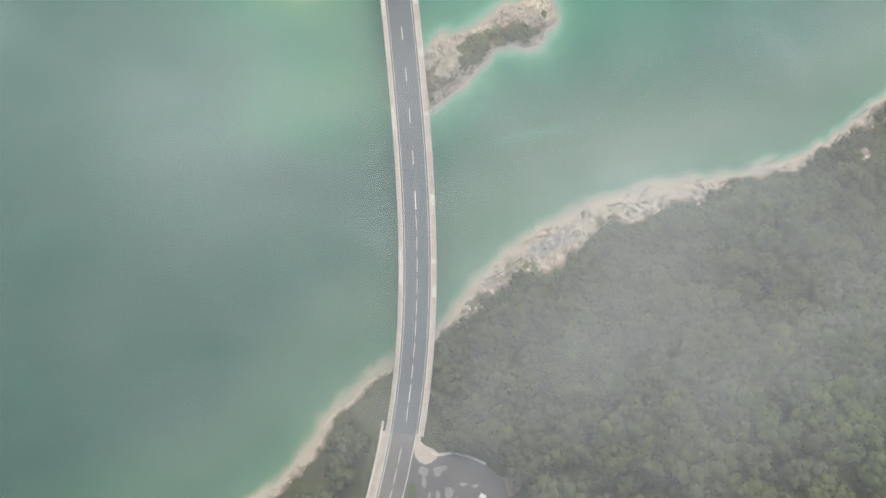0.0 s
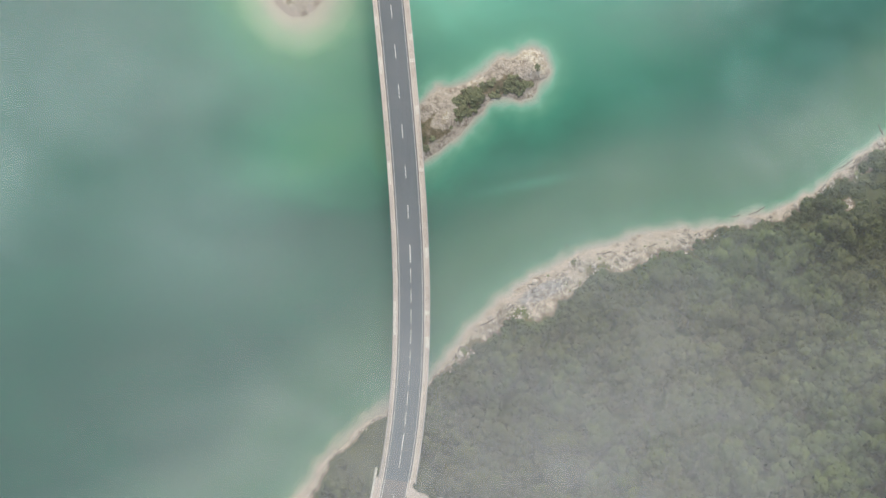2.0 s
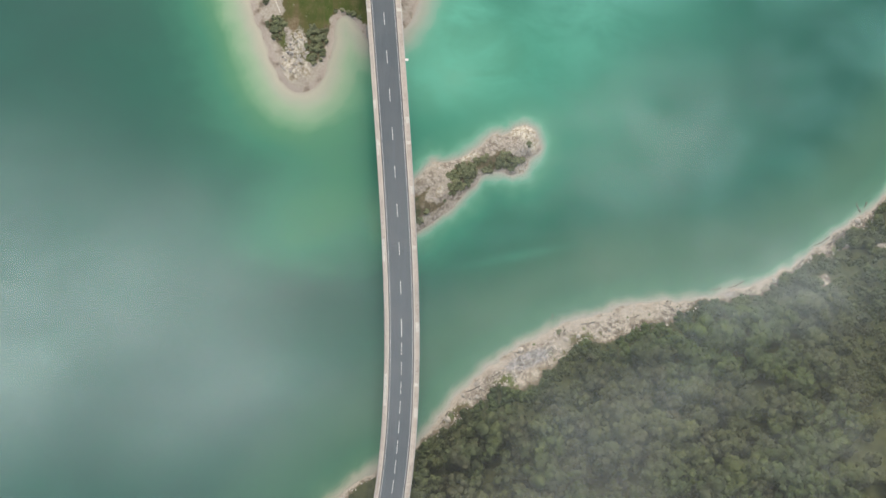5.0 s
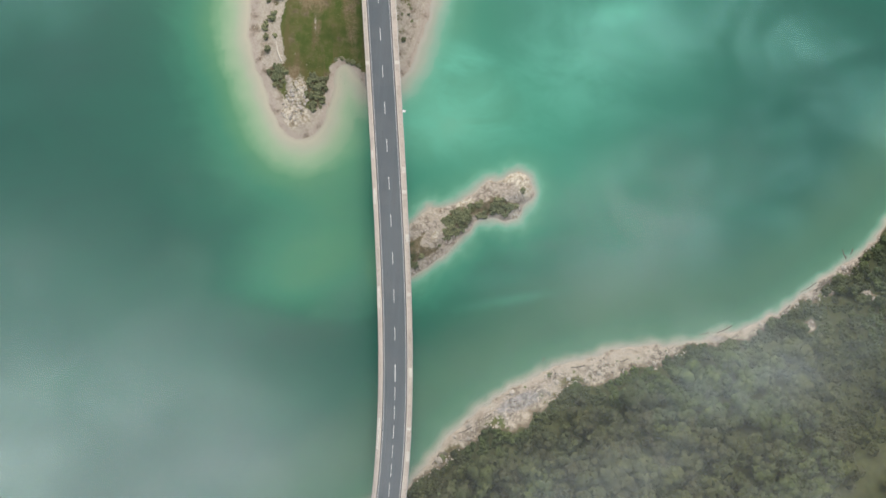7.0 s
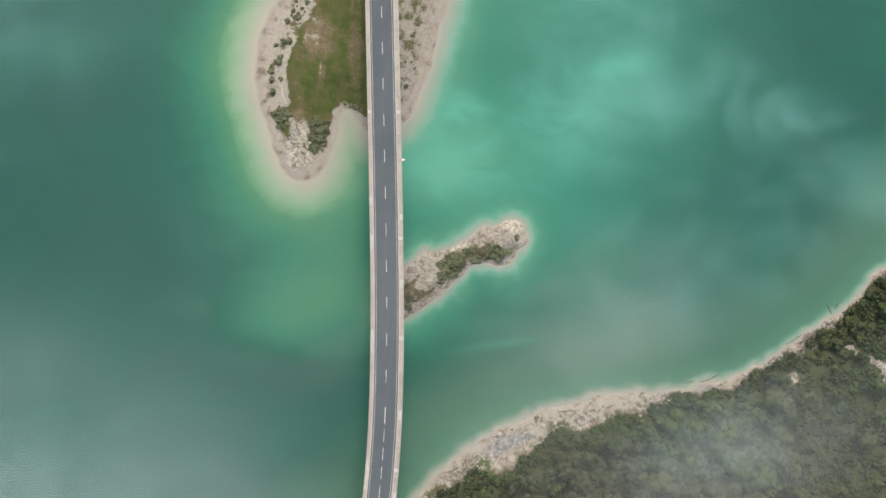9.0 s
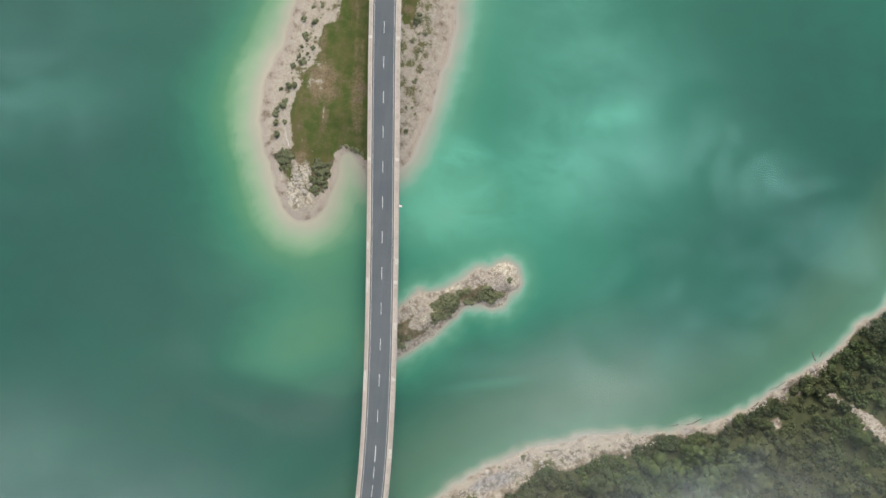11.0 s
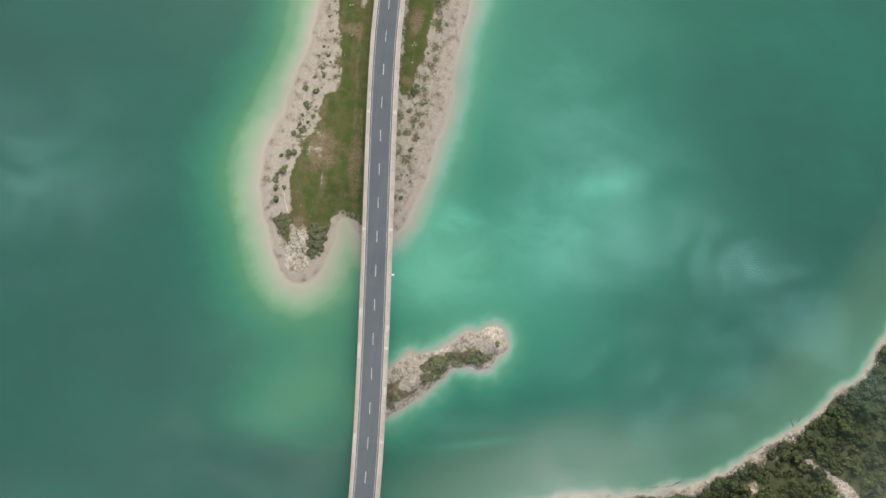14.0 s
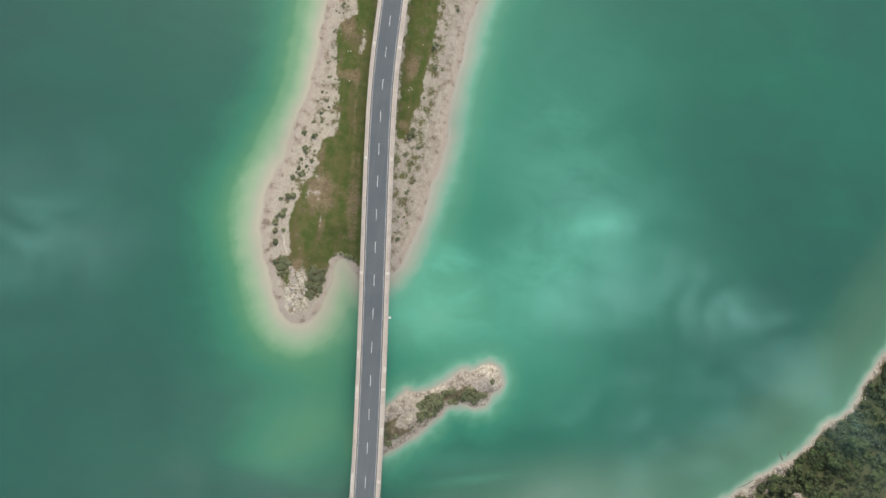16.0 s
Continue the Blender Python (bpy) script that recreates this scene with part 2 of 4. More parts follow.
def box(bm, x0, x1, y0, y1, z0, z1, bevel=0.0, m=None):
    got = bmesh.ops.create_cube(bm, size=1.0)["verts"]
    bmesh.ops.scale(bm, vec=(x1 - x0, y1 - y0, z1 - z0), verts=got)
    bmesh.ops.translate(bm, vec=((x0 + x1) / 2, (y0 + y1) / 2, (z0 + z1) / 2), verts=got)
    if bevel:
        edges = list({e for v in got for e in v.link_edges})
        done = bmesh.ops.bevel(bm, geom=edges, offset=bevel, segments=1, affect="EDGES")
        got = list({v for f in done["faces"] for v in f.verts} | {v for v in got if v.is_valid})
    if m is not None:
        bmesh.ops.transform(bm, matrix=m, verts=got)
    return got


def tube(bm, a, b, r0, r1, n=8):
    a, b = Vector(a), Vector(b)
    turn = (b - a).to_track_quat("Z", "Y").to_matrix().to_4x4()
    got = bmesh.ops.create_cone(bm, cap_ends=True, segments=n, radius1=r0, radius2=r1, depth=(b - a).length)["verts"]
    bmesh.ops.transform(bm, matrix=Matrix.Translation((a + b) / 2) @ turn, verts=got)
    return got


# ---- the plan: shores, lake bed, road line ----
SOUTH = [(-900, -330), (-300, -170), (-120, -100), (-60, -72), (-32, -60), (-20.8, -54.9), (-8.3, -43.4), (-2.4, -30.8), (7.9, -22.6), (17.5, -15), (24, -11),
         (30, -8), (33.5, -4.6), (38, 0.8), (42.6, 7), (47.3, 12.4), (55, 18.4), (62, 23.8), (71, 28.6), (81, 33.7), (89.2, 37.1), (99.6, 39.5), (110.2, 41.8), (127.5, 44), (136.3, 45.2),
         (145.4, 48.2), (159, 52.4), (167, 56.6), (172, 60.6), (182, 67), (190.9, 73.6), (197, 79.4), (204.6, 83.6), (208.6, 90), (213, 95.4), (218.4, 99), (225.8, 105.2), (228.8, 114.4), (234, 122.5),
         (245, 141), (275, 190), (330, 260), (500, 420), (1200, 900), (3500, 900), (3500, -3500), (-900, -3500)]
NORTH = [(-19, 235.4), (-20, 214.7), (-21.7, 194), (-26.2, 173), (-31, 157), (-31.4, 148), (-30.1, 139.4), (-25.6, 127), (-21.3, 116.8), (-17.7, 110.2),
         (-12.1, 107.8), (-7, 110), (-3.5, 118), (-2.1, 128), (-1.2, 134), (1, 136.3), (5, 133), (9, 127.5), (14, 126), (20.5, 131), (23.5, 136.2), (28.2, 148.2),
         (31.6, 164.5), (34.7, 183.3), (35.2, 204.2), (36.6, 227.8), (39.8, 247.3), (52, 300), (90, 420), (300, 900), (-300, 900), (-60, 420), (-22, 290)]
ISLAND = [(22, 74), (27.3, 80.5), (31, 86), (35, 88.6), (40.5, 89.2), (45, 92.6), (49.9, 95.8), (56.4, 99.4), (61.5, 101.4), (65.6, 103.2), (68.6, 101), (70.6, 96),
          (69.6, 92), (67, 89), (65.8, 86), (62.4, 85), (57.6, 84.6), (52.1, 84.9), (48, 81), (44.6, 77.4), (41.2, 74), (35.4, 68), (30.2, 64.6), (25, 63.5)]
MEADOW_W = [(-9, 300), (-7.8, 237.2), (-6.9, 231.6), (-10.4, 229.4), (-13.4, 226.9), (-13.8, 222.3), (-13, 215.6), (-11.9, 211.3), (-11.9, 206.7), (-9.8, 202.6), (-9.2, 195.9), (-8.2, 191.6),
            (-7.8, 186.1), (-8.2, 182.6), (-12, 180.8), (-13.7, 177.6), (-13.4, 170.6), (-15.7, 165.8), (-18.8, 160.4), (-19.2, 156.4), (-20.2, 152.9), (-21, 149.5), (-21.2, 145.1), (-19.4, 138.8),
            (-19.2, 134.5), (-22.1, 132.9), (-24, 131.1), (-22.2, 126.4), (-19.8, 124.6), (-18, 121), (-16.6, 116.4), (-13.8, 114.2), (-9.8, 116), (-7.7, 118.2), (-5.8, 120), (-4.8, 124.5), (-4, 126.8),
            (-3.4, 132.4), (-2.5, 135.4), (-0.2, 137.7), (2.5, 137), (5.6, 135.2), (7.8, 133.8), (12, 134), (10, 150), (9, 180), (3, 240), (3, 300)]
MEADOW_E = [(12, 300), (12, 250), (14, 200), (14.6, 186), (17.3, 184.7), (19.6, 187.4), (20.2, 193.2), (21.2, 196.8), (23, 200.6), (23.3, 206.4), (22.8, 213.2), (23.9, 218), (24.4, 222.7), (24.6, 229.7),
            (24.9, 243.8), (26, 260), (30, 300)]
ISLAND_SCRUB = [(38.4, 84.2), (41.3, 87.3), (45.6, 88.3), (50.8, 91.1), (57.3, 93.4), (60.9, 92.3), (65, 91), (64.3, 89.4), (59.3, 87.2), (53.7, 86.6), (49.3, 86.1), (46.5, 82.2), (43.1, 78.8), (40.6, 76.3), (38, 78.7), (39.2, 81.4)]
WEST_SCRUB = [(24, 76), (27.1, 76.4), (30.2, 78.9), (32.5, 81.3), (33.5, 79.2), (31.8, 75.8), (35.6, 75.1), (39.1, 75.5), (36.8, 72), (32.6, 69.8), (29.6, 68), (28.5, 66.8), (24, 66)]
THICKET_W = [(-23.6, 132.6), (-19.4, 133.6), (-17.4, 131.8), (-18.6, 128.6), (-19.8, 125.4), (-21.8, 126.8), (-23.2, 129.4)]
THICKET_BAY = [(-10.7, 128.1), (-9.4, 131), (-4.7, 130.6), (-3.8, 132), (-4.4, 126.8), (-4.9, 124.5), (-5.9, 120.2), (-7.7, 118.6), (-10.2, 122.6)]
WOODS = [(-900, -345), (-300, -185), (-122, -108), (-62, -79), (-30, -65), (-18.6, -57.2), (-6.4, -45.2), (-0.4, -32.6), (9, -24.4), (19, -17.5), (28, -12), (32.4, -6.6), (39, -3.3), (43.7, -0.1), (46.7, 5.2),
         (52.1, 7.2), (56.2, 11.1), (58.8, 12), (64.8, 10.2), (69.6, 14.1), (74.5, 18.1), (81.4, 22.1), (85.3, 27.1), (95.6, 27.3), (101.7, 31), (107.9, 33.2), (118.4, 34.9), (125.8, 38.1), (130, 41.2),
         (131.4, 44.2), (134.2, 44.8), (138, 43.5), (146.3, 44.4), (156.2, 47), (164.6, 52.6), (171, 56.6), (176.7, 61.2), (182, 60.2), (184.4, 67.2), (189.3, 70.4), (194.8, 72), (199, 76), (202, 80.2),
         (206.6, 85), (210.7, 91), (216, 94), (220.5, 98.5), (226.2, 101), (231, 113), (243, 132), (275, 183), (335, 256), (505, 414), (1200, 885), (3500, 885), (3500, -3500), (-900, -3500)]
DECK_Z = 20.6
ROAD_Y = np.array([-47.6, -35.7, -20.7, -3.3, 6.3, 17.6, 32.4, 45, 57, 69, 93, 117, 141, 165, 188.5, 212.5])
ROAD_X = np.array([15.9, 18.45, 20.7, 22.45, 22.8, 22.9, 22.3, 21.55, 20.75, 19.8, 17.5, 14.9, 12.15, 9.5, 7.35, 5.75])
ROAD_FIT = np.polyfit((ROAD_Y - 80) / 130, ROAD_X, 6)


def road_x(y):
    """The road's middle line; straight beyond both ends."""
    q = min(max(y, -48), 214)
    f = lambda v: float(np.polyval(ROAD_FIT, (v - 80) / 130))
    x = f(q)
    if q != y:
        x += (y - q) * ((f(q + 1) - f(q - 1)) / 2) * (1.0 if y < q else 0.7)
    return x


def road_frame(y):
    """The middle of the road at y, and the unit vectors along and to its right."""
    x = road_x(y)
    along = Vector((road_x(y + 0.5) - road_x(y - 0.5), 1.0, 0.0)).normalized()
    return Vector((x, y, 0)), along, Vector((along.y, -along.x, 0))


def rounded(poly, keep_far=True):
    """Cuts the corners of a closed outline twice; far corners stay as they are."""
    for _ in range(2):
        out = []
        for (ax, ay), (bx, by) in zip(poly, poly[1:] + poly[:1]):
            if max(abs(ax), abs(bx), abs(ay), abs(by)) > 300:
                out.append((ax, ay))
            else:
                out += [(0.75 * ax + 0.25 * bx, 0.75 * ay + 0.25 * by), (0.25 * ax + 0.75 * bx, 0.25 * ay + 0.75 * by)]
        poly = out
    return poly


SOUTH, NORTH, ISLAND = rounded(SOUTH), rounded(NORTH), rounded(ISLAND)


def signed(poly, x, y):
    """Distance to a closed outline, positive inside it."""
    p = np.array(poly, float)
    q = np.roll(p, -1, axis=0)
    best = np.full(x.shape, 1e9)
    inside = np.zeros(x.shape, bool)
    for (ax, ay), (bx, by) in zip(p, q):
        ex, ey = bx - ax, by - ay
        t = np.clip(((x - ax) * ex + (y - ay) * ey) / (ex * ex + ey * ey), 0, 1)
        best = np.minimum(best, np.hypot(x - ax - t * ex, y - ay - t * ey))
        cross = (ay > y) != (by > y)
        inside ^= cross & (x < (bx - ax) * (y - ay) / (by - ay if by != ay else 1e-9) + ax)
    return np.where(inside, best, -best)


def lattice(ix, iy, seed):
    v = np.sin(ix * 127.1 + iy * 311.7 + seed * 74.7) * 43758.5453
    return v - np.floor(v)


def wobble(x, y, size, seed=0, octaves=3):
    """Smooth value noise, about -1 to 1."""
    out, amp, total = np.zeros(x.shape), 1.0, 0.0
    for o in range(octaves):
        u, v = x / size, y / size
        iu, iv = np.floor(u), np.floor(v)
        fu, fv = u - iu, v - iv
        fu, fv = fu * fu * (3 - 2 * fu), fv * fv * (3 - 2 * fv)
        a, b = lattice(iu, iv, seed + o), lattice(iu + 1, iv, seed + o)
        c, d = lattice(iu, iv + 1, seed + o), lattice(iu + 1, iv + 1, seed + o)
        out += amp * ((a * (1 - fu) + b * fu) * (1 - fv) + (c * (1 - fu) + d * fu) * fv - 0.5) * 2
        total += amp
        amp, size = amp * 0.5, size * 0.5
    return out / total


def smooth(v, lo, hi):
    t = np.clip((v - lo) / (hi - lo), 0, 1)
    return t * t * (3 - 2 * t)


def bell(x, y, cx, cy, rx, ry, turn=0.0):
    c, s = math.cos(radians(turn)), math.sin(radians(turn))
    u, v = (x - cx) * c + (y - cy) * s, -(x - cx) * s + (y - cy) * c
    return np.exp(-(u / rx) ** 2 - (v / ry) ** 2)


def scree(x, y):
    """Bare rubble slopes in the eastern wood."""
    v = bell(x, y, 207.5, 61, 15, 2.3, -33) + bell(x, y, 213, 53, 7, 2.2, -24) + 0.9 * bell(x, y, 178, 53, 2.2, 4.5, -35) + 0.8 * bell(x, y, 219.5, 63.2, 2.2, 1.7) + 0.8 * bell(x, y, 187, 65, 5, 1.8, 20)
    return smooth(v + 0.4 * wobble(x, y, 4, 55, 3), 0.4, 0.75)


def land(x, y):
    """Height of the ground and of the lake bed, and what covers it."""
    x, y = np.asarray(x, float), np.asarray(y, float)
    rag = wobble(x, y, 9, 3, 4) + 1.0 * wobble(x, y, 3.4, 5, 3)
    ds, dn, di = signed(SOUTH, x, y) + rag * 1.3, signed(NORTH, x, y) + rag * 1.0, signed(ISLAND, x, y) + rag * 1.6
    bumps = wobble(x, y, 5, 11, 4)
    # lake bed
    south = np.maximum(-ds, 0) * (0.2 + 0.2 * smooth(x, 110, 165)) + np.maximum(-ds - 3.0, 0) * 0.4 + np.maximum(-ds - 7, 0) * 0.9
    north = np.maximum(-dn, 0) * np.where(x > 16, 0.17, 0.13 + 0.05 * smooth(y, 165, 200)) + np.maximum(-dn - np.where(x > 16, 7, 10), 0) * 0.4
    raw = np.minimum(np.minimum(south, north), np.maximum(-di, 0) * 0.42 + np.maximum(-di - 3, 0) * 0.55)
    deep = 15.5 + 1.6 * wobble(x, y, 26, 41, 3) - 6.0 * bell(x, y, 45, 125, 34, 30) - 4.5 * bell(x, y, 88, 140, 44, 40, 25) - 5 * bell(x, y, 85, 225, 55, 60)
    # sunken ridge west of the bridge, with a steep southern edge
    rim = 47 - 0.05 * (x - 8) + 0.06 * np.maximum(x - 8, 0) ** 2 + 2.5 * wobble(x, y, 16, 63, 3)
    cliff = smooth(y - rim, -9 + 7.5 * smooth(x, -20, 12), 7 - 5 * smooth(x, -20, 12)) * (1 - smooth(x, 17, 26))
    deep -= cliff * np.minimum(7.4 * bell(x, y, 0, 76, 28, 36, -12) + 4.5 * bell(x, y, -20, 60, 32, 15, 12), 9.4 + 1.0 * wobble(x, y, 20, 87, 3)) + 3.6 * bell(x, y, 14.6, 63, 2.4, 9, 4)
    deep -= 3.0 * bell(x, y, 64, 56, 26, 5, 14) + 7.0 * bell(x, y, 33, 114, 24, 20) + 6.0 * bell(x, y, 5, 112, 12, 18)
    deep -= 1.5 * bell(x, y, 120, 80, 40, 20, 20) + 5.0 * bell(x, y, 96, 100, 34, 20) + 2.5 * bell(x, y, 66, 40, 40, 9, 24)
    deep -= 3.0 * bell(x, y, 205, 245, 75, 60) + 2.5 * bell(x, y, -8, 20, 34, 18, 10)
    deep = np.maximum(deep, 1.2)
    bed = -deep * (1 - np.exp(-raw / deep * 1.6))
    # low northern spit and island
    flat_n = 0.13 * np.clip(dn, 0, 12) + 0.9 * smooth(dn, 5, 16) + 0.18 * bumps * smooth(dn, 1, 5)
    flat_i = 0.2 * np.clip(di, 0, 6) + 0.5 * smooth(di, 2, 7) + 0.35 * bumps * smooth(di, 0.5, 3)
    # steep southern bank
    hill = 0.26 * np.clip(ds, 0, 9) + 0.62 * np.clip(ds - 8, 0, 75) + 0.3 * np.clip(ds - 83, 0, 600) + 0.5 * bumps * smooth(ds, 2, 10)
    cx = np.interp(y, np.arange(-80, 240, 4.0), [road_x(v) for v in np.arange(-80, 240, 4.0)])
    cx = np.where(y < -80, road_x(-80) + (y + 80) * 0.22, cx)
    bank = np.abs(x - cx)
    ledge = smooth(-y, 26, 34) * (1 - smooth(bank, 6.5, 17))
    lot = smooth(signed(LOT, x, y), -8, 0.5)
    level = np.maximum(ledge, lot)
    hill = hill * (1 - level) + np.where(lot > ledge, DECK_Z - 0.45, DECK_Z - 0.35) * level
    under = smooth(y, -36, -14) * (1 - smooth(y, -14, 0)) * (1 - smooth(bank, 8, 14))
    hill = np.minimum(hill, 30 + 0 * x) * under + hill * (1 - under)
    h = np.where(ds > 0, hill, np.where(dn > 0, flat_n, np.where(di > 0, flat_i, bed)))
    top = np.maximum(np.maximum(ds, dn), di)
    meadow = np.maximum(signed(MEADOW_W, x, y), signed(MEADOW_E, x, y))
    scrub = signed(ISLAND_SCRUB, x, y)
    cliff_top = 1.3 * bell(x, y, -14, 121.6, 3.2, 7.5, -8) + 0.9 * bell(x, y, -12.4, 117, 4.2, 3.2) + 0.7 * bell(x, y, -17, 127.5, 1.6, 4.5, 15)
    bare = cliff_top + 0.9 * bell(x, y, -3.1, 220.9, 1.5, 8, -3) + 0.75 * bell(x, y, -8.8, 147, 0.9, 4, 8) + 0.7 * bell(x, y, -15.3, 137.2, 0.8, 1.6) + 0.55 * bell(x, y, -12.5, 161, 5, 7, -20) + 0.5 * bell(x, y, -9.6, 225, 2.5, 4)
    veg = np.maximum(smooth(meadow, -1.3, 1.9), 0.4 * smooth(scrub, -2.5, 1.0)) - 0.9 * np.clip(bare, 0, 1)
    lean = np.where(dn > 0, (0.36 + 0.04 * (x > 12)) * smooth(dn, 4.5, 9), 0.0)
    veg = np.maximum(veg, lean)
    veg = np.maximum(veg, 0.6 * smooth(ds, 2.5, 6) * smooth(wobble(x, y, 9, 71, 3), 0.0, 0.5))
    veg = np.maximum(veg, 0.75 * np.clip(bell(x, y, 60, 14, 6, 3, 35) + bell(x, y, 45, 3.5, 6, 2.2, 35) + bell(x, y, 88, 29, 8, 2.5, 15), 0, 1))
    wood = smooth(signed(WOODS, x, y) + 1.8 * wobble(x, y, 7, 31, 3), -2.6, 1.6) * (1 - scree(x, y)) * smooth(ds, 0.2, 1.4)
    wet = (1 - smooth(top, 1.6, 3.2)) * smooth(top, -0.6, 0.5)
    low = np.maximum(np.maximum(scrub, signed(WEST_SCRUB, x, y) - 0.8), np.maximum(signed(THICKET_W, x, y), signed(THICKET_BAY, x, y)))
    wood = np.maximum(wood, 0.45 * smooth(low, -0.6, 1.0))
    veg = np.maximum(veg, 0.7 * smooth(low, -0.8, 0.8))
    wet = wet * np.where(di > -3, 0.0, np.where(ds > -3, 0.45, 1.0))
    stone = np.clip(scree(x, y) + smooth(ds, 0.5, 3) * smooth(wobble(x, y, 14, 17, 3), -0.7, 0.15) + 0.75 * (di > 0.5) + 0.7 * (ds > 0.3) * smooth(x, 140, 185) + 0.8 * np.clip(cliff_top, 0, 1) + 0.35 * (dn > 3) * (x > 14), 0, 1)
    return h, veg, wood, wet, stone, ds, dn, di


def dryness(x, y):
    """Dead brown grass of the meadow, with the worn track along the bridge."""
    v = bell(x, y, -11.5, 160, 6, 9, -15) + 0.9 * bell(x, y, -7, 206.5, 6, 4) + 0.8 * bell(x, y, -9.6, 226, 4, 5) + 0.9 * bell(x, y, 17.6, 214, 3.2, 5) + 0.7 * bell(x, y, 17, 191, 3, 4)
    v = v + 0.6 * bell(x, y, -1.9, 192, 1.0, 24, 5) + 0.5 * bell(x, y, 1.2, 186, 0.9, 26, 5) + 0.6 * bell(x, y, -12, 176, 2, 6) + 0.6 * bell(x, y, 3, 152, 4, 18, 6) + 0.8 * bell(x, y, -15.5, 131, 3, 4) + 0.5 * bell(x, y, -8, 146, 2.4, 10)
    return np.clip(v + 0.25 * wobble(x, y, 6, 83, 3), 0, 1)


def chalky(x, y):
    """Cream-white broken rock: the spit's tip, the islet's ends and its sunken fringe."""
    v = 1.4 * bell(x, y, -14, 121.4, 3.0, 8, -8) + 1.0 * bell(x, y, -12.4, 116.4, 4.6, 2.6) + 0.5 * bell(x, y, -17.2, 119, 2, 6)
    v = v + 0.8 * bell(x, y, 67, 98, 4, 6) + 0.9 * bell(x, y, 60, 101, 9, 2.2, 14) + 0.8 * bell(x, y, 65, 87, 5, 2.6) + 0.8 * bell(x, y, 36, 79, 2.2, 4.5, -30) + 0.7 * bell(x, y, 46, 90.4, 6, 1.6, 25) + 0.6 * bell(x, y, 34, 71, 8, 1.3, 40) + 0.6 * bell(x, y, -3, 220.9, 1.4, 8, -3)
    return np.clip(v + 0.35 * wobble(x, y, 3, 91, 3), 0, 1)


LOT = [(21, -43), (25.5, -40), (29, -39.4), (33, -39), (42, -42), (50, -49), (56, -62), (58, -100), (16, -100), (14, -64), (18, -50)]


def axis_lines(lo, hi, step, far):
    """Even lines from lo to hi, then ever wider ones out to far."""
    mid = list(np.arange(lo, hi + 0.01, step))
    out, s, v = [], step, hi
    while v < far:
        s *= 1.35
        v += s
        out.append(v)
    low, s, v = [], step, lo
    while v > -far:
        s *= 1.35
        v -= s
        low.append(v)
    return np.array(low[::-1] + mid + out)


def sheet(name, xs, ys, height, fields, material):
    gx, gy = np.meshgrid(xs, ys)
    z = height if np.ndim(height) else np.full(gx.shape, float(height))
    nx, ny = len(xs), len(ys)
    me = bpy.data.meshes.new(name)
    i = np.arange(nx * ny).reshape(ny, nx)
    quads = np.stack([i[:-1, :-1], i[:-1, 1:], i[1:, 1:], i[1:, :-1]], -1).reshape(-1, 4)
    me.from_pydata(np.stack([gx, gy, z], -1).reshape(-1, 3).tolist(), [], quads.tolist())
    for key, v in fields.items():
        me.attributes.new(key, "FLOAT", "POINT").data.foreach_set("value", np.ascontiguousarray(v, dtype=np.float32).ravel())
    me.polygons.foreach_set("use_smooth", np.ones(len(quads), bool))
    me.materials.append(material)
    return new(name, me)


xs, ys = axis_lines(-60, 262, 1.0, 3000), axis_lines(-80, 292, 1.0, 3000)
GX, GY = np.meshgrid(xs, ys)
H, VEG, WOODY, WET, STONE, DS, DN, DI = land(GX, GY)
SLATE = 0.9 * bell(GX, GY, 69, 21.8, 12, 3.2, 24) + 0.6 * bell(GX, GY, 143, 46, 7, 3, 10)
SHORE = np.maximum(np.maximum(DS, DN), DI)
ground = sheet("ground", xs, ys, H, {"veg": VEG, "wood": WOODY, "wet": WET, "stone": STONE, "slate": SLATE, "dry": dryness(GX, GY), "chalk": chalky(GX, GY), "shore": SHORE}, GROUND)
tagged(ground, "pale gravel shores, meadow spit and wooded bank", "ground", kind="structure")
wx, wy = axis_lines(-150, 262, 1.6, 3000), axis_lines(-80, 292, 1.6, 3000)
WX, WY = np.meshgrid(wx, wy)
WH, _, _, _, _, WS, WN, WI = land(WX, WY)
DEPTH = -WH
MILK = np.clip(1.0 * bell(WX, WY, 43, 135, 11, 13, 10) + 0.55 * bell(WX, WY, 84, 140, 42, 28, 25) + 0.5 * bell(WX, WY, 100, 163, 16, 5, 20) + 0.4 * bell(WX, WY, 66, 57.5, 15, 1.6, 12) + 0.15 * bell(WX, WY, 60, 64, 22, 6, 8)
               + 0.45 * bell(WX, WY, 85, 195, 36, 50) + 0.7 * bell(WX, WY, 34, 116, 26, 14, 10), 0, 1) * smooth(DEPTH, 0.5, 3)
LIME = np.clip((1 - smooth(WX, 8, 20)) + bell(WX, WY, 15, 63, 3, 11, 4), 0, 1)
BREEZE = 0.04 + 0.96 * bell(WX, WY, 9.5, 98, 4.5, 30, 5)
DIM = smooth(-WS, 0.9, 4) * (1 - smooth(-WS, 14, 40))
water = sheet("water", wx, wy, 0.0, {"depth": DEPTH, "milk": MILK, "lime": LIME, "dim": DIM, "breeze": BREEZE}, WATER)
tagged(water, "calm turquoise lake water with pale shallows", "lake", kind="structure")


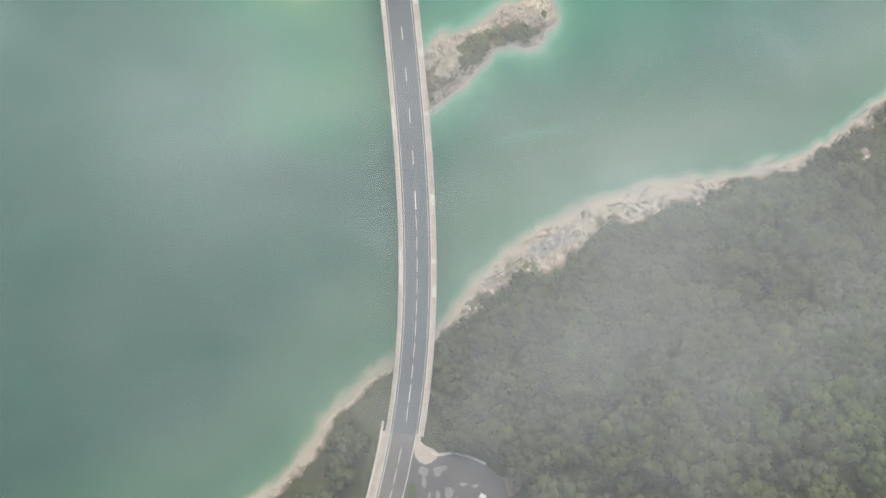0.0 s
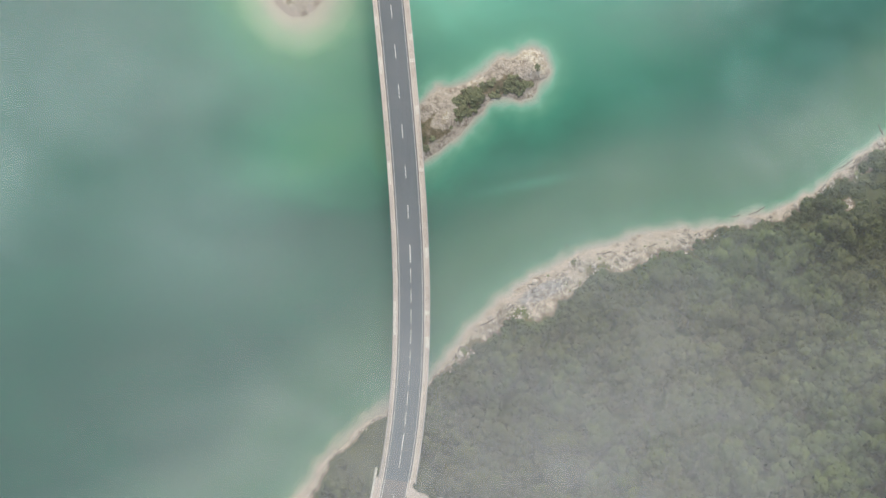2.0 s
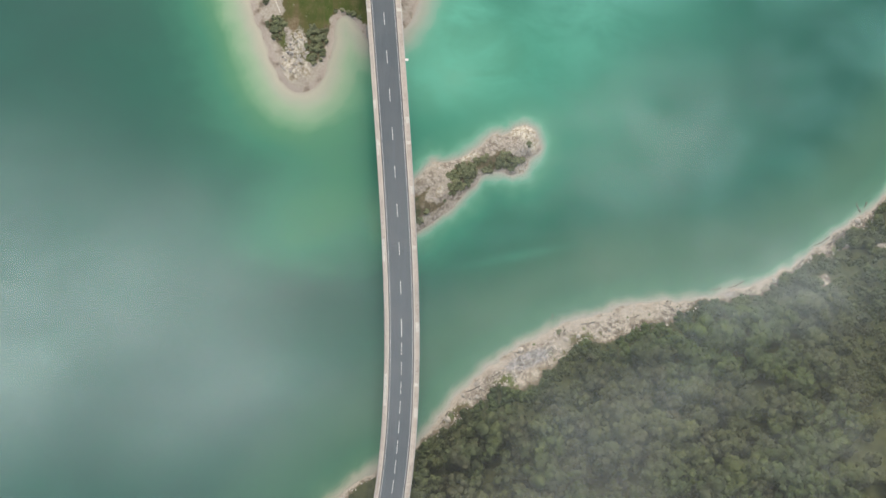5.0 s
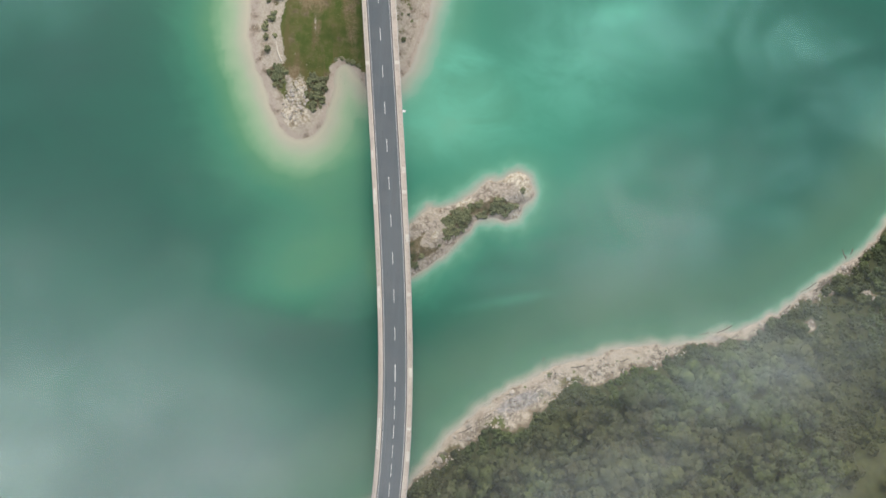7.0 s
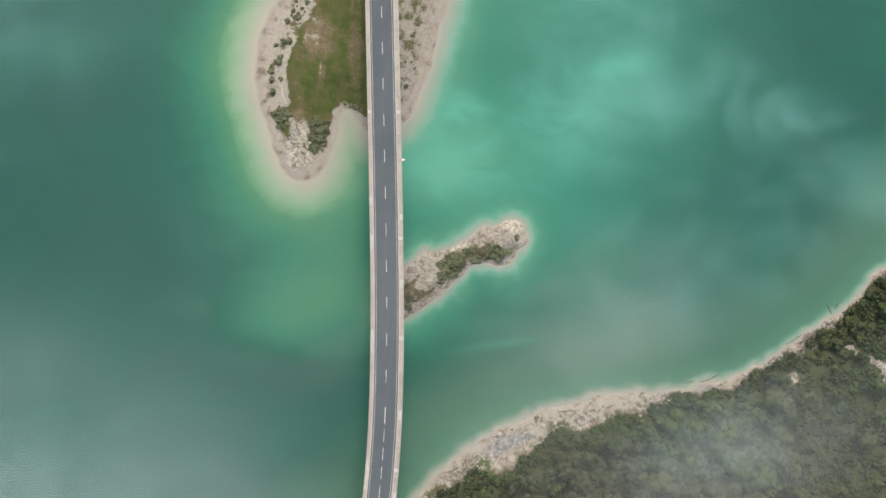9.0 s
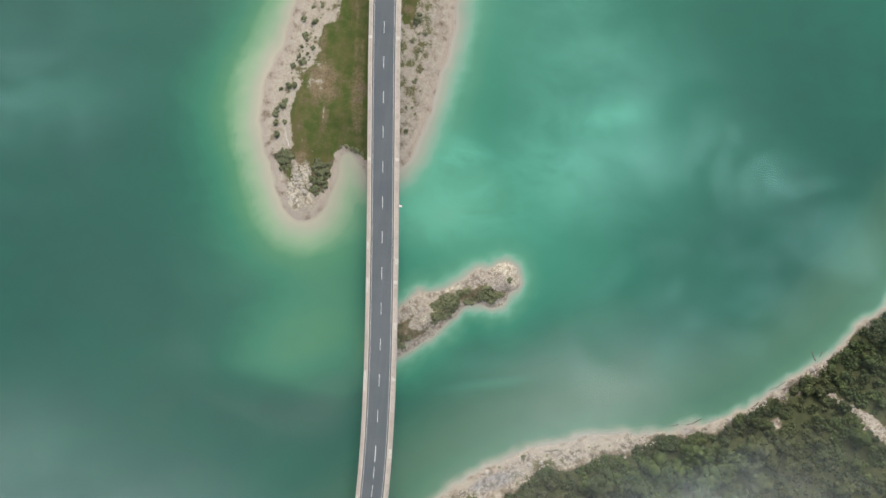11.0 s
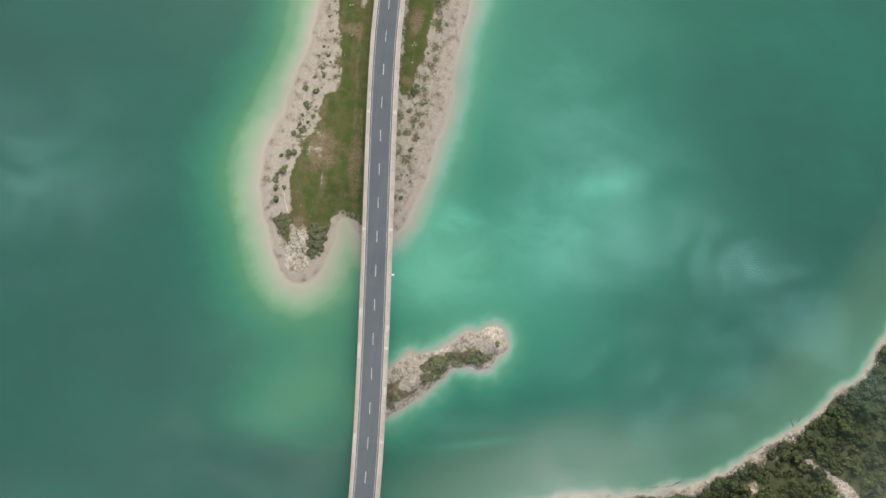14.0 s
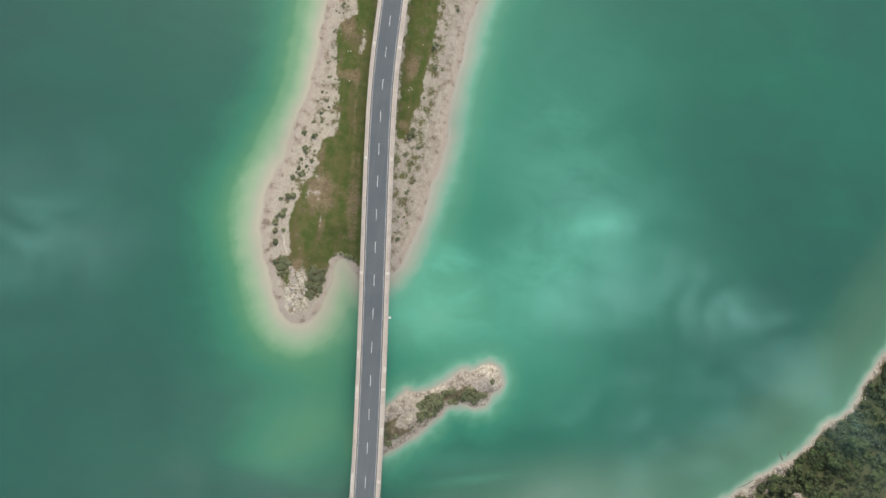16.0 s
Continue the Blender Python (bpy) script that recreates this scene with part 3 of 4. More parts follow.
def height_at(x, y):
    """The ground's height, between the lines of its sheet."""
    i, j = int(np.searchsorted(xs, x)) - 1, int(np.searchsorted(ys, y)) - 1
    u, v = (x - xs[i]) / (xs[i + 1] - xs[i]), (y - ys[j]) / (ys[j + 1] - ys[j])
    return float((H[j, i] * (1 - u) + H[j, i + 1] * u) * (1 - v) + (H[j + 1, i] * (1 - u) + H[j + 1, i + 1] * u) * v)


# ---- the bridge ----
def ribbon(bm, y0, y1, profile, step=3.0, z=0.0):
    """Sweeps a closed profile of (offset to the right, height) along the road line."""
    n = max(1, round((y1 - y0) / step))
    rings = []
    for k in range(n + 1):
        c, _, right = road_frame(y0 + (y1 - y0) * k / n)
        rings.append([bm.verts.new((c.x + right.x * o, c.y + right.y * o, z + h)) for o, h in profile])
    m = len(profile)
    for a, b in zip(rings, rings[1:]):
        for i in range(m):
            bm.faces.new((a[i], a[(i + 1) % m], b[(i + 1) % m], b[i]))
    bm.faces.new(rings[0][::-1])
    bm.faces.new(rings[-1])
    bmesh.ops.recalc_face_normals(bm, faces=bm.faces)
    return bm


def rect(a, b, z0, z1):
    return [(a, z0), (b, z0), (b, z1), (a, z1)]


ABUT_Y, END_Y = -33.0, 330.0
EDGE = {-1: -4.95, 1: 5.28}
bridge = thing("bridge", "long curved concrete road bridge with pale walkways over the lake", "bridge")
PIERS = [15.5, 57.5, 90.0, 131.5, 173.0, 215.0, 257.0, 299.0]
breaks = [ABUT_Y] + PIERS + [END_Y]
for a, b in zip(breaks, breaks[1:]):
    part("girder", ribbon(bmesh.new(), a, b - 0.02, [(-5.15, -0.55), (-3.2, -0.9), (-2.7, -2.6), (2.7, -2.6), (3.2, -0.9), (5.45, -0.55), (5.45, -0.2), (-5.15, -0.2)], z=DECK_Z), CONCRETE_GREY, bridge)
    part("carriageway", ribbon(bmesh.new(), a, b - 0.02, rect(-3.72, 3.72, -0.2, 0.0), z=DECK_Z), ASPHALT, bridge, "smooth dark grey asphalt")
    for s in (-1, 1):
        part("kerb", ribbon(bmesh.new(), a, b - 0.02, rect(min(s * 3.93, s * 4.12), max(s * 3.93, s * 4.12), -0.2, 0.14), z=DECK_Z), CONCRETE_PALE, bridge)
        # the kerb's shadow, put in as a dark strip beside the carriageway
        part("kerb_shade", ribbon(bmesh.new(), a, b - 0.02, rect(min(s * 3.725, s * 3.925), max(s * 3.725, s * 3.925), -0.2, 0.02), z=DECK_Z), KERB_SHADE, bridge, "dark reddish strip standing for the kerb's shadow line")
        part("walkway", ribbon(bmesh.new(), a, b - 0.02, rect(min(s * 4.125, EDGE[s]), max(s * 4.125, EDGE[s]), -0.2, 0.12), z=DECK_Z), CONCRETE, bridge, "pale beige concrete walkway")
        cap = sorted((EDGE[s] + s * 0.005, EDGE[s] + s * 0.33))
        part("edge_beam", ribbon(bmesh.new(), a, b - 0.02, [(cap[0], -0.75), (cap[1], -0.75), (cap[1], 0.24), (cap[0], 0.24)], z=DECK_Z), CONCRETE, bridge)
for py in PIERS:
    c, along, right = road_frame(py)
    turn = Matrix.Translation(c) @ Matrix.Rotation(math.atan2(-along.x, along.y), 4, "Z")
    foot = min(height_at(c.x, c.y), height_at(c.x - 4, c.y), height_at(c.x + 4, c.y)) - 1.5
    bm = bmesh.new()
    box(bm, -2.9, 2.9, -0.75, 0.75, foot, DECK_Z - 3.3, 0.3, turn)
    pier = part("pier", bm, CONCRETE_GREY, bridge, "grey concrete wall pier")
    bm = bmesh.new()
    box(bm, -3.4, 3.4, -1.0, 1.0, DECK_Z - 3.3, DECK_Z - 2.6, 0.15, turn)
    part("pier_cap", bm, CONCRETE_GREY, pier)
    bm = bmesh.new()
    box(bm, -4.4, 4.4, -2.2, 2.2, foot, max(foot + 2.0, -0.6), 0.2, turn)
    part("footing", bm, CONCRETE_GREY, pier)
    for s in (-1, 1):
        a, b = sorted((s * 4.14, EDGE[s] + s * 0.31))
        bm = bmesh.new()
        box(bm, a, b, -0.55, 0.55, DECK_Z + 0.02, DECK_Z + 0.262, 0.03, turn)
        part("joint_cover", bm, CONCRETE_PALE, bridge, "pale joint cover slab")
# paler renewed stretches of the western walkway
for y0, y1 in ((9.0, 19.0), (53.5, 60.5), (86.5, 91.5), (101.0, 103.5)):
    part("walkway_patch", ribbon(bmesh.new(), y0, y1, rect(-5.29, -4.45, 0.1, 0.268), z=DECK_Z), CONCRETE_PALE, bridge, "paler renewed concrete")
for y0, y1 in ((31.5, 34.5), (5.5, 8.5), (74, 76.5), (96, 98)):
    part("walkway_patch", ribbon(bmesh.new(), y0, y1, rect(4.4, 5.62, 0.1, 0.266), z=DECK_Z), CONCRETE_PALE, bridge, "paler renewed concrete")
# painted lines
for s in (-1, 1):
    for a, b in zip(breaks, breaks[1:]):
        part("edge_line", ribbon(bmesh.new(), a, b - 0.03, rect(s * 3.42 - 0.08, s * 3.42 + 0.08, -0.01, 0.006), z=DECK_Z), PAINT_WORN, bridge)
DASH0 = 33.4
for k in range(0, 25):
    y = DASH0 + k * 11.93
    if y < END_Y - 4:
        first = k == 0
        part("lane_dash", ribbon(bmesh.new(), y - (3.2 if first else 2.0), y + (2.2 if first else 2.0), rect(-0.08 if not first else -0.1, 0.08 if not first else 0.14, -0.01, 0.007), z=DECK_Z), PAINT, bridge)
y = DASH0 - 6.9
while y > ABUT_Y + 3:
    wide = abs(y + 21) < 3.2
    part("lane_dash", ribbon(bmesh.new(), y - (2.8 if wide else 2.0), y + 2.0, rect(-0.12 if wide else -0.07, 0.1 if wide else 0.07, -0.01, 0.007), z=DECK_Z), PAINT, bridge)
    y -= 6.0
# steel railings along both edges
for s in (-1, 1):
    for a, b in zip(breaks, breaks[1:]):
        railing = part("railing", ribbon(bmesh.new(), a, b - 0.05, rect(EDGE[s] + s * 0.17 - 0.04, EDGE[s] + s * 0.17 + 0.04, 1.2, 1.26), z=DECK_Z), STEEL, bridge, "slim galvanised steel railing")
        bm = bmesh.new()
        for z0 in (0.5, 0.85):
            ribbon(bm, a, b - 0.05, rect(EDGE[s] + s * 0.17 - 0.015, EDGE[s] + s * 0.17 + 0.015, z0, z0 + 0.03), z=DECK_Z)
        part("rail_bar", bm, STEEL, railing)
        n = round((b - a) / 3.0)
        bm = bmesh.new()
        for k in range(n):
            c, along, right = road_frame(a + (k + 0.5) * (b - a) / n)
            p = c + right * (EDGE[s] + s * 0.17)
            box(bm, p.x - 0.03, p.x + 0.03, p.y - 0.03, p.y + 0.03, DECK_Z + 0.2, DECK_Z + 1.22)
        tagged(part("rail_posts", bm, STEEL, railing), kind="stuff")
# white lamp board hung on the eastern edge
c, along, right = road_frame(115.7)
p = c + right * 6.1
bm = bmesh.new()
box(bm, p.x - 0.5, p.x + 0.45, p.y - 0.35, p.y + 0.35, DECK_Z + 0.35, DECK_Z + 0.6, 0.04)
box(bm, p.x - 0.62, p.x - 0.3, p.y - 0.05, p.y + 0.05, DECK_Z + 0.2, DECK_Z + 0.45)
part("marker_board", bm, WHITE, bridge, "small white board outside the railing")
# abutment
bm = bmesh.new()
c, along, right = road_frame(ABUT_Y - 1.5)
turn = Matrix.Translation(c) @ Matrix.Rotation(math.atan2(-along.x, along.y), 4, "Z")
box(bm, -5.4, 5.4, -1.5, 1.5, 6.0, DECK_Z - 0.72, 0.15, turn)
part("abutment", bm, CONCRETE_GREY, bridge, "concrete abutment in the bank")

# ---- road on the southern bank ----
road = part("road", ribbon(bmesh.new(), -150, ABUT_Y - 0.03, rect(-3.9, 3.72, -0.6, 0.0), z=DECK_Z), ROAD_ASPHALT)
tagged(road, "worn brownish grey asphalt road on the bank", "road", kind="structure")
for s in (-1, 1):
    tagged(part("edge_line", ribbon(bmesh.new(), -150, ABUT_Y - 0.03, rect(s * 3.42 - 0.08, s * 3.42 + 0.08, -0.01, 0.006), z=DECK_Z), PAINT, road))
for y in (-39.0, -50.5, -62.0, -33.4 - 11.3):
    part("lane_dash", ribbon(bmesh.new(), y - 2.0, y + 2.0, rect(-0.07, 0.07, -0.01, 0.007), z=DECK_Z), PAINT, road)
footpath = part("pavement", ribbon(bmesh.new(), -150, ABUT_Y - 0.03, rect(-6.1, -4.15, -0.6, 0.1), z=DECK_Z), CONCRETE)
tagged(footpath, "beige concrete footpath beside the road", "pavement", kind="structure")
part("kerb", ribbon(bmesh.new(), -150, ABUT_Y - 0.03, rect(-4.14, -3.91, -0.6, 0.13), z=DECK_Z), CONCRETE_PALE, footpath)
part("edge_wall", ribbon(bmesh.new(), -150, -30.5, rect(-6.6, -6.12, -1.6, 0.5), z=DECK_Z), CONCRETE_PALE, footpath, "low pale concrete edge wall")


def outline_slab(bm, pts, z0, z1):
    low, high = [bm.verts.new((x, y, z0)) for x, y in pts], [bm.verts.new((x, y, z1)) for x, y in pts]
    n = len(pts)
    bm.faces.new(high)
    bm.faces.new(low[::-1])
    for i in range(n):
        bm.faces.new((low[i], low[(i + 1) % n], high[(i + 1) % n], high[i]))
    bmesh.ops.recalc_face_normals(bm, faces=bm.faces)
    return bm


lot = part("parking_lot", outline_slab(bmesh.new(), [(20.2, -36.6), (22.6, -39.4), (26, -40.6), (29, -39.7), (33, -39.2), (37.5, -40.4), (42.3, -42.6), (47.5, -47), (52, -60), (53, -95), (8, -95), (12.5, -60), (16.4, -47)], DECK_Z - 0.6, DECK_Z - 0.05), LOT_ASPHALT)
tagged(lot, "worn asphalt lay-by with pale repaired patches", "parking lot", kind="structure")
for k, (cx, cy, rx, ry) in enumerate(((24.4, -43.6, 1.6, 1.3), (24.6, -46.4, 0.8, 1.9), (29.4, -43.2, 1.9, 1.0), (28.4, -44.6, 1.0, 0.8), (31.6, -50.2, 1.5, 2.1), (28.6, -50.8, 0.7, 2.0), (36, -47.8, 1.5, 0.5), (39.2, -48.4, 1.0, 0.5), (26.2, -50.6, 0.4, 1.4), (34, -52.6, 0.5, 1.6))):
    r = np.random.default_rng(300 + k)
    pts = [(cx + rx * q * math.cos(a), cy + ry * q * math.sin(a)) for a, q in zip(np.arange(0, 6.28, 0.42), r.uniform(0.6, 1.25, 15))]
    part("asphalt_patch", outline_slab(bmesh.new(), pts, DECK_Z - 0.2, DECK_Z - 0.046 + 0.001 * k), WORN_ASPHALT, lot, "pale worn patch")
pts = [(22.6, -33.1), (24.05, -33.1), (23.7, -35.2), (25.4, -36.8), (27.4, -37.6), (28.6, -38.6), (28.2, -40.2), (26.8, -41.3), (25, -41.7), (23.3, -41), (22.1, -39.4), (21.8, -37)]
corner = part("stone_corner", outline_slab(bmesh.new(), pts, DECK_Z - 1.5, DECK_Z + 0.13), CONCRETE)
tagged(corner, "rounded pale stone kerb corner by the lay-by", "kerb", kind="structure")


def low_wall(pts, half, z0, z1):
    bm = bmesh.new()
    for (ax, ay), (bx, by) in zip(pts, pts[1:]):
        a = math.atan2(by - ay, bx - ax)
        box(bm, -0.1, math.hypot(bx - ax, by - ay) + 0.1, -half, half, z0, z1, 0.04, Matrix.Translation((ax, ay, 0)) @ Matrix.Rotation(a, 4, "Z"))
    return bm


tagged(part("boundary_wall", low_wall([(26.8, -38.6), (29, -39.3), (33, -38.8), (37.5, -40), (42.3, -42.2)], 0.3, DECK_Z - 1.5, DECK_Z + 0.35), CONCRETE_PALE),
       "low pale stone wall round the lay-by", "wall", kind="structure")
verge = part("verge", outline_slab(bmesh.new(), [(20.4, -47.2), (21.4, -46.4), (22.2, -47.4), (22.6, -51), (21.6, -56), (19.2, -56)], DECK_Z - 0.5, DECK_Z + 0.1), mat_plain("verge_grass", (0.06, 0.075, 0.03), (0.11, 0.125, 0.05), 0.5, 0.95))
tagged(verge, "small grass traffic island", "verge", kind="structure")


# ---- plants ----
rng = np.random.default_rng(7)


def mesh_of(name, verts, faces, materials, index=None, normals=None):
    me = bpy.data.meshes.new(name)
    me.from_pydata(verts, [], faces)
    for m in materials:
        me.materials.append(m)
    if index is not None:
        me.polygons.foreach_set("material_index", np.array(index, np.int32))
    if normals is not None:
        me.polygons.foreach_set("use_smooth", np.ones(len(faces), bool))
        me.normals_split_custom_set_from_vertices(normals)
    return me


ICO = bmesh.new()
bmesh.ops.create_icosphere(ICO, subdivisions=1, radius=1.0)
ICO_V = np.array([v.co[:] for v in ICO.verts])
ICO_F = [[v.index for v in f.verts] for f in ICO.faces]
ICO.free()


def leaf_cards(r, points, normals, size, droop=0.3):
    """One bent leaf clump of three corners and a tip at every point."""
    verts, faces = [], []
    for p, n in zip(points, normals):
        n = Vector(n) + Vector(r.normal(0, 0.28, 3))
        n.normalize()
        a = n.orthogonal().normalized()
        a.rotate(Matrix.Rotation(r.uniform(0, 6.28), 3, n))
        b = n.cross(a)
        s = size * r.uniform(0.6, 1.35)
        c = Vector(p)
        k = len(verts)
        verts += [tuple(c - a * s * 0.5), tuple(c + b * s * 0.42 - n * s * droop * 0.4), tuple(c + a * s * 0.6 - n * s * droop), tuple(c - b * s * 0.42 - n * s * droop * 0.3)]
        faces += [(k, k + 2, k + 1), (k, k + 3, k + 2)]
    return verts, faces


def broad_crown(seed, radius, top, low, lobes, leaves, size):
    """A crown of uneven leafy lobes round a few limbs."""
    r = np.random.default_rng(seed)
    verts, faces, normals = [], [], []
    mid = (top + low) / 2
    for k in range(lobes):
        a = 6.283 * k / lobes * 1.618 + r.uniform(-0.4, 0.4)
        out = radius * (0.12 if k == 0 else r.uniform(0.35, 0.72))
        lr = radius * r.uniform(0.32, 0.52) * (1.15 if k == 0 else 1)
        z = (top - lr * 0.8) if k == 0 else mid + (top - mid) * r.uniform(-0.5, 0.55)
        c = np.array([out * math.cos(a), out * math.sin(a), z])
        core = ICO_V * lr * 0.82 * np.array([1, 1, 0.85]) * r.uniform(0.8, 1.12, (len(ICO_V), 1)) + c
        base = len(verts)
        verts += [tuple(v) for v in core]
        faces += [tuple(base + i for i in f) for f in ICO_F]
        normals += [tuple(v) for v in ICO_V]
        n = int(leaves / lobes)
        d = r.normal(0, 1, (n, 3))
        d /= np.linalg.norm(d, axis=1)[:, None]
        d[:, 2] = np.where(d[:, 2] < -0.35, -d[:, 2], d[:, 2])
        p = c + d * lr * r.uniform(0.75, 1.12, (n, 1)) * np.array([1, 1, 0.9])
        v2, f2 = leaf_cards(r, p, d, size)
        base = len(verts)
        verts += v2
        faces += [tuple(base + i for i in f) for f in f2]
        soft = d + r.normal(0, 0.22, d.shape)
        soft /= np.linalg.norm(soft, axis=1)[:, None]
        normals += [tuple(v) for v in np.repeat(soft, 4, axis=0)]
    return verts, faces, normals


def trunk_mesh(seed, height, r0, limbs):
    r = np.random.default_rng(seed)
    bm = bmesh.new()
    tube(bm, (0, 0, -0.6), (0.1, 0.05, height * 0.55), r0, r0 * 0.62, 7)
    tube(bm, (0.1, 0.05, height * 0.54), (0.0, 0.1, height * 0.88), r0 * 0.6, r0 * 0.2, 6)
    for k in range(limbs):
        a, z = 6.283 * k / max(limbs, 1) + r.uniform(-0.4, 0.4), height * r.uniform(0.35, 0.6)
        l = height * r.uniform(0.16, 0.26)
        tube(bm, (0.08, 0.04, z), (l * math.cos(a), l * math.sin(a), z + l * 0.8), r0 * 0.38, r0 * 0.1, 5)
    me = bpy.data.meshes.new("trunk")
    bm.to_mesh(me)
    bm.free()
    me.materials.append(BARK)
    return me


KINDS = []
for k, (rad, top) in enumerate(((3.0, 7.5), (3.6, 9.0), (4.2, 9.5), (3.3, 10.5), (4.8, 10.5), (2.2, 5.5))):
    v, f, n = broad_crown(40 + k, rad, top, top * 0.32, 11 + k % 3, 760, 0.8)
    KINDS.append(("broadleaf_tree", mesh_of("crown", v, f, [LEAF], normals=n), trunk_mesh(k, top, 0.2, 4), (v, f, n)))


def plant_tree(kind, x, y, size, turn):
    name, crown, trunk, _ = KINDS[kind]
    ob = thing(name, "leafy green broadleaf tree on the wooded bank", "tree",
               Matrix.Translation((x, y, height_at(x, y))) @ Matrix.Rotation(turn, 4, "Z") @ Matrix.Scale(size, 4), "trees of the lakeside wood")
    share("trunk", trunk, ob, Matrix())
    share("crown", crown, ob, Matrix())
    return ob


cand = []
step = 4.6
for i, gx in enumerate(np.arange(-60, 275, step)):
    for j, gy in enumerate(np.arange(-95, 150, step)):
        cand.append((gx + (step / 2 if j % 2 else 0) + rng.uniform(-1.5, 1.5), gy + rng.uniform(-1.5, 1.5)))
cand = np.array(cand)
_, _, woody, _, _, ds, _, _ = land(cand[:, 0], cand[:, 1])
bank = np.abs(cand[:, 0] - np.array([road_x(v) for v in cand[:, 1]]))
clear = np.clip(bell(cand[:, 0], cand[:, 1], 49, -48, 4, 4) + scree(*cand.T), 0, 1)
ds = signed(WOODS, cand[:, 0], cand[:, 1]) + 1.5 * wobble(cand[:, 0], cand[:, 1], 9, 31, 3)
keep = (ds > 2.0) & (woody > 0.5) & ~((bank < np.where(cand[:, 1] < -28, 11.5, 8.4)) & (cand[:, 1] > -80)) & (signed(LOT, cand[:, 0], cand[:, 1]) < -2.5) & (clear < 0.45)
keep &= (cand[:, 1] > -68) & (cand[:, 1] > -68 + 0.75 * np.clip(cand[:, 0] - 165, 0, 200)) & (cand[:, 0] < 255) & (cand[:, 1] < 140) & (cand[:, 0] > -22)
keep &= ~((ds < 4) & (rng.random(len(cand)) < 0.15)) & ~((cand[:, 0] > 166) & (rng.random(len(cand)) < 0.6))
cand, ds = cand[keep], ds[keep]
near = np.hypot((cand[:, 0] - 65) / 1.6, cand[:, 1] + 8)
order = np.argsort(near)
rest = []
for n, i in enumerate(order):
    x, y = cand[i]
    kind = int(rng.choice(6, p=[0.18, 0.2, 0.19, 0.16, 0.13, 0.14]))
    if ds[i] < 4.0 or x > 172 and rng.random() < 0.7:
        kind = 5
    size, turn = rng.uniform(0.75, 1.4) * (0.75 if ds[i] < 4.5 or x > 172 else 1), rng.uniform(0, 6.28)
    if n < 300:
        plant_tree(kind, x, y, size, turn)
    else:
        rest.append((kind, x, y, size, turn))


def joined(name, pieces, material):
    """Many shapes (vertices, faces, pose, normals if any) in one mesh."""
    vs, fs, ns, base = [], [], [], 0
    for v, f, m, *rest in pieces:
        turn = np.array(m.to_3x3())
        a = np.array(v) @ turn.T + np.array(m.translation)
        vs.append(a)
        fs += [tuple(base + i for i in q) for q in f]
        base += len(a)
        if rest:
            q = np.array(rest[0]) @ turn.T
            ns.append(q / np.linalg.norm(q, axis=1)[:, None])
    me = mesh_of(name, np.concatenate(vs).tolist(), fs, [material], normals=np.concatenate(ns).tolist() if ns else None)
    return new(name, me)


heights = land(np.array([r[1] for r in rest]), np.array([r[2] for r in rest]))[0]
far = [(KINDS[k][3][0], KINDS[k][3][1], Matrix.Translation((x, y, float(z))) @ Matrix.Rotation(a, 4, "Z") @ Matrix.Scale(q, 4), KINDS[k][3][2]) for (k, x, y, q, a), z in zip(rest, heights)]
tagged(joined("woods", far, LEAF), "dense green broadleaf wood on the hillside", "woods", kind="stuff")

# shrubs on the spit, the island and the lay-by
SHRUBS = []
for k, (rad, top) in enumerate(((1.0, 1.1), (1.2, 1.0), (0.9, 1.3))):
    v, f, n = broad_crown(90 + k, rad, top, 0.1, 7, 210, 0.34)
    SHRUBS.append((mesh_of("foliage", v, f, [SHRUB], normals=n), trunk_mesh(50 + k, top, 0.06, 3), (v, f, n)))


def plant_shrub(x, y, size, label, group):
    k = int(rng.integers(3))
    ob = thing("shrub", label, "shrub", Matrix.Translation((x, y, height_at(x, y) - 0.05)) @ Matrix.Rotation(rng.uniform(0, 6.28), 4, "Z") @ Matrix.Diagonal((size, size, size * 0.45, 1)), group)
    share("stem", SHRUBS[k][1], ob, Matrix())
    share("foliage", SHRUBS[k][0], ob, Matrix())


SPIT = "low dusty green shrub on the gravel spit"
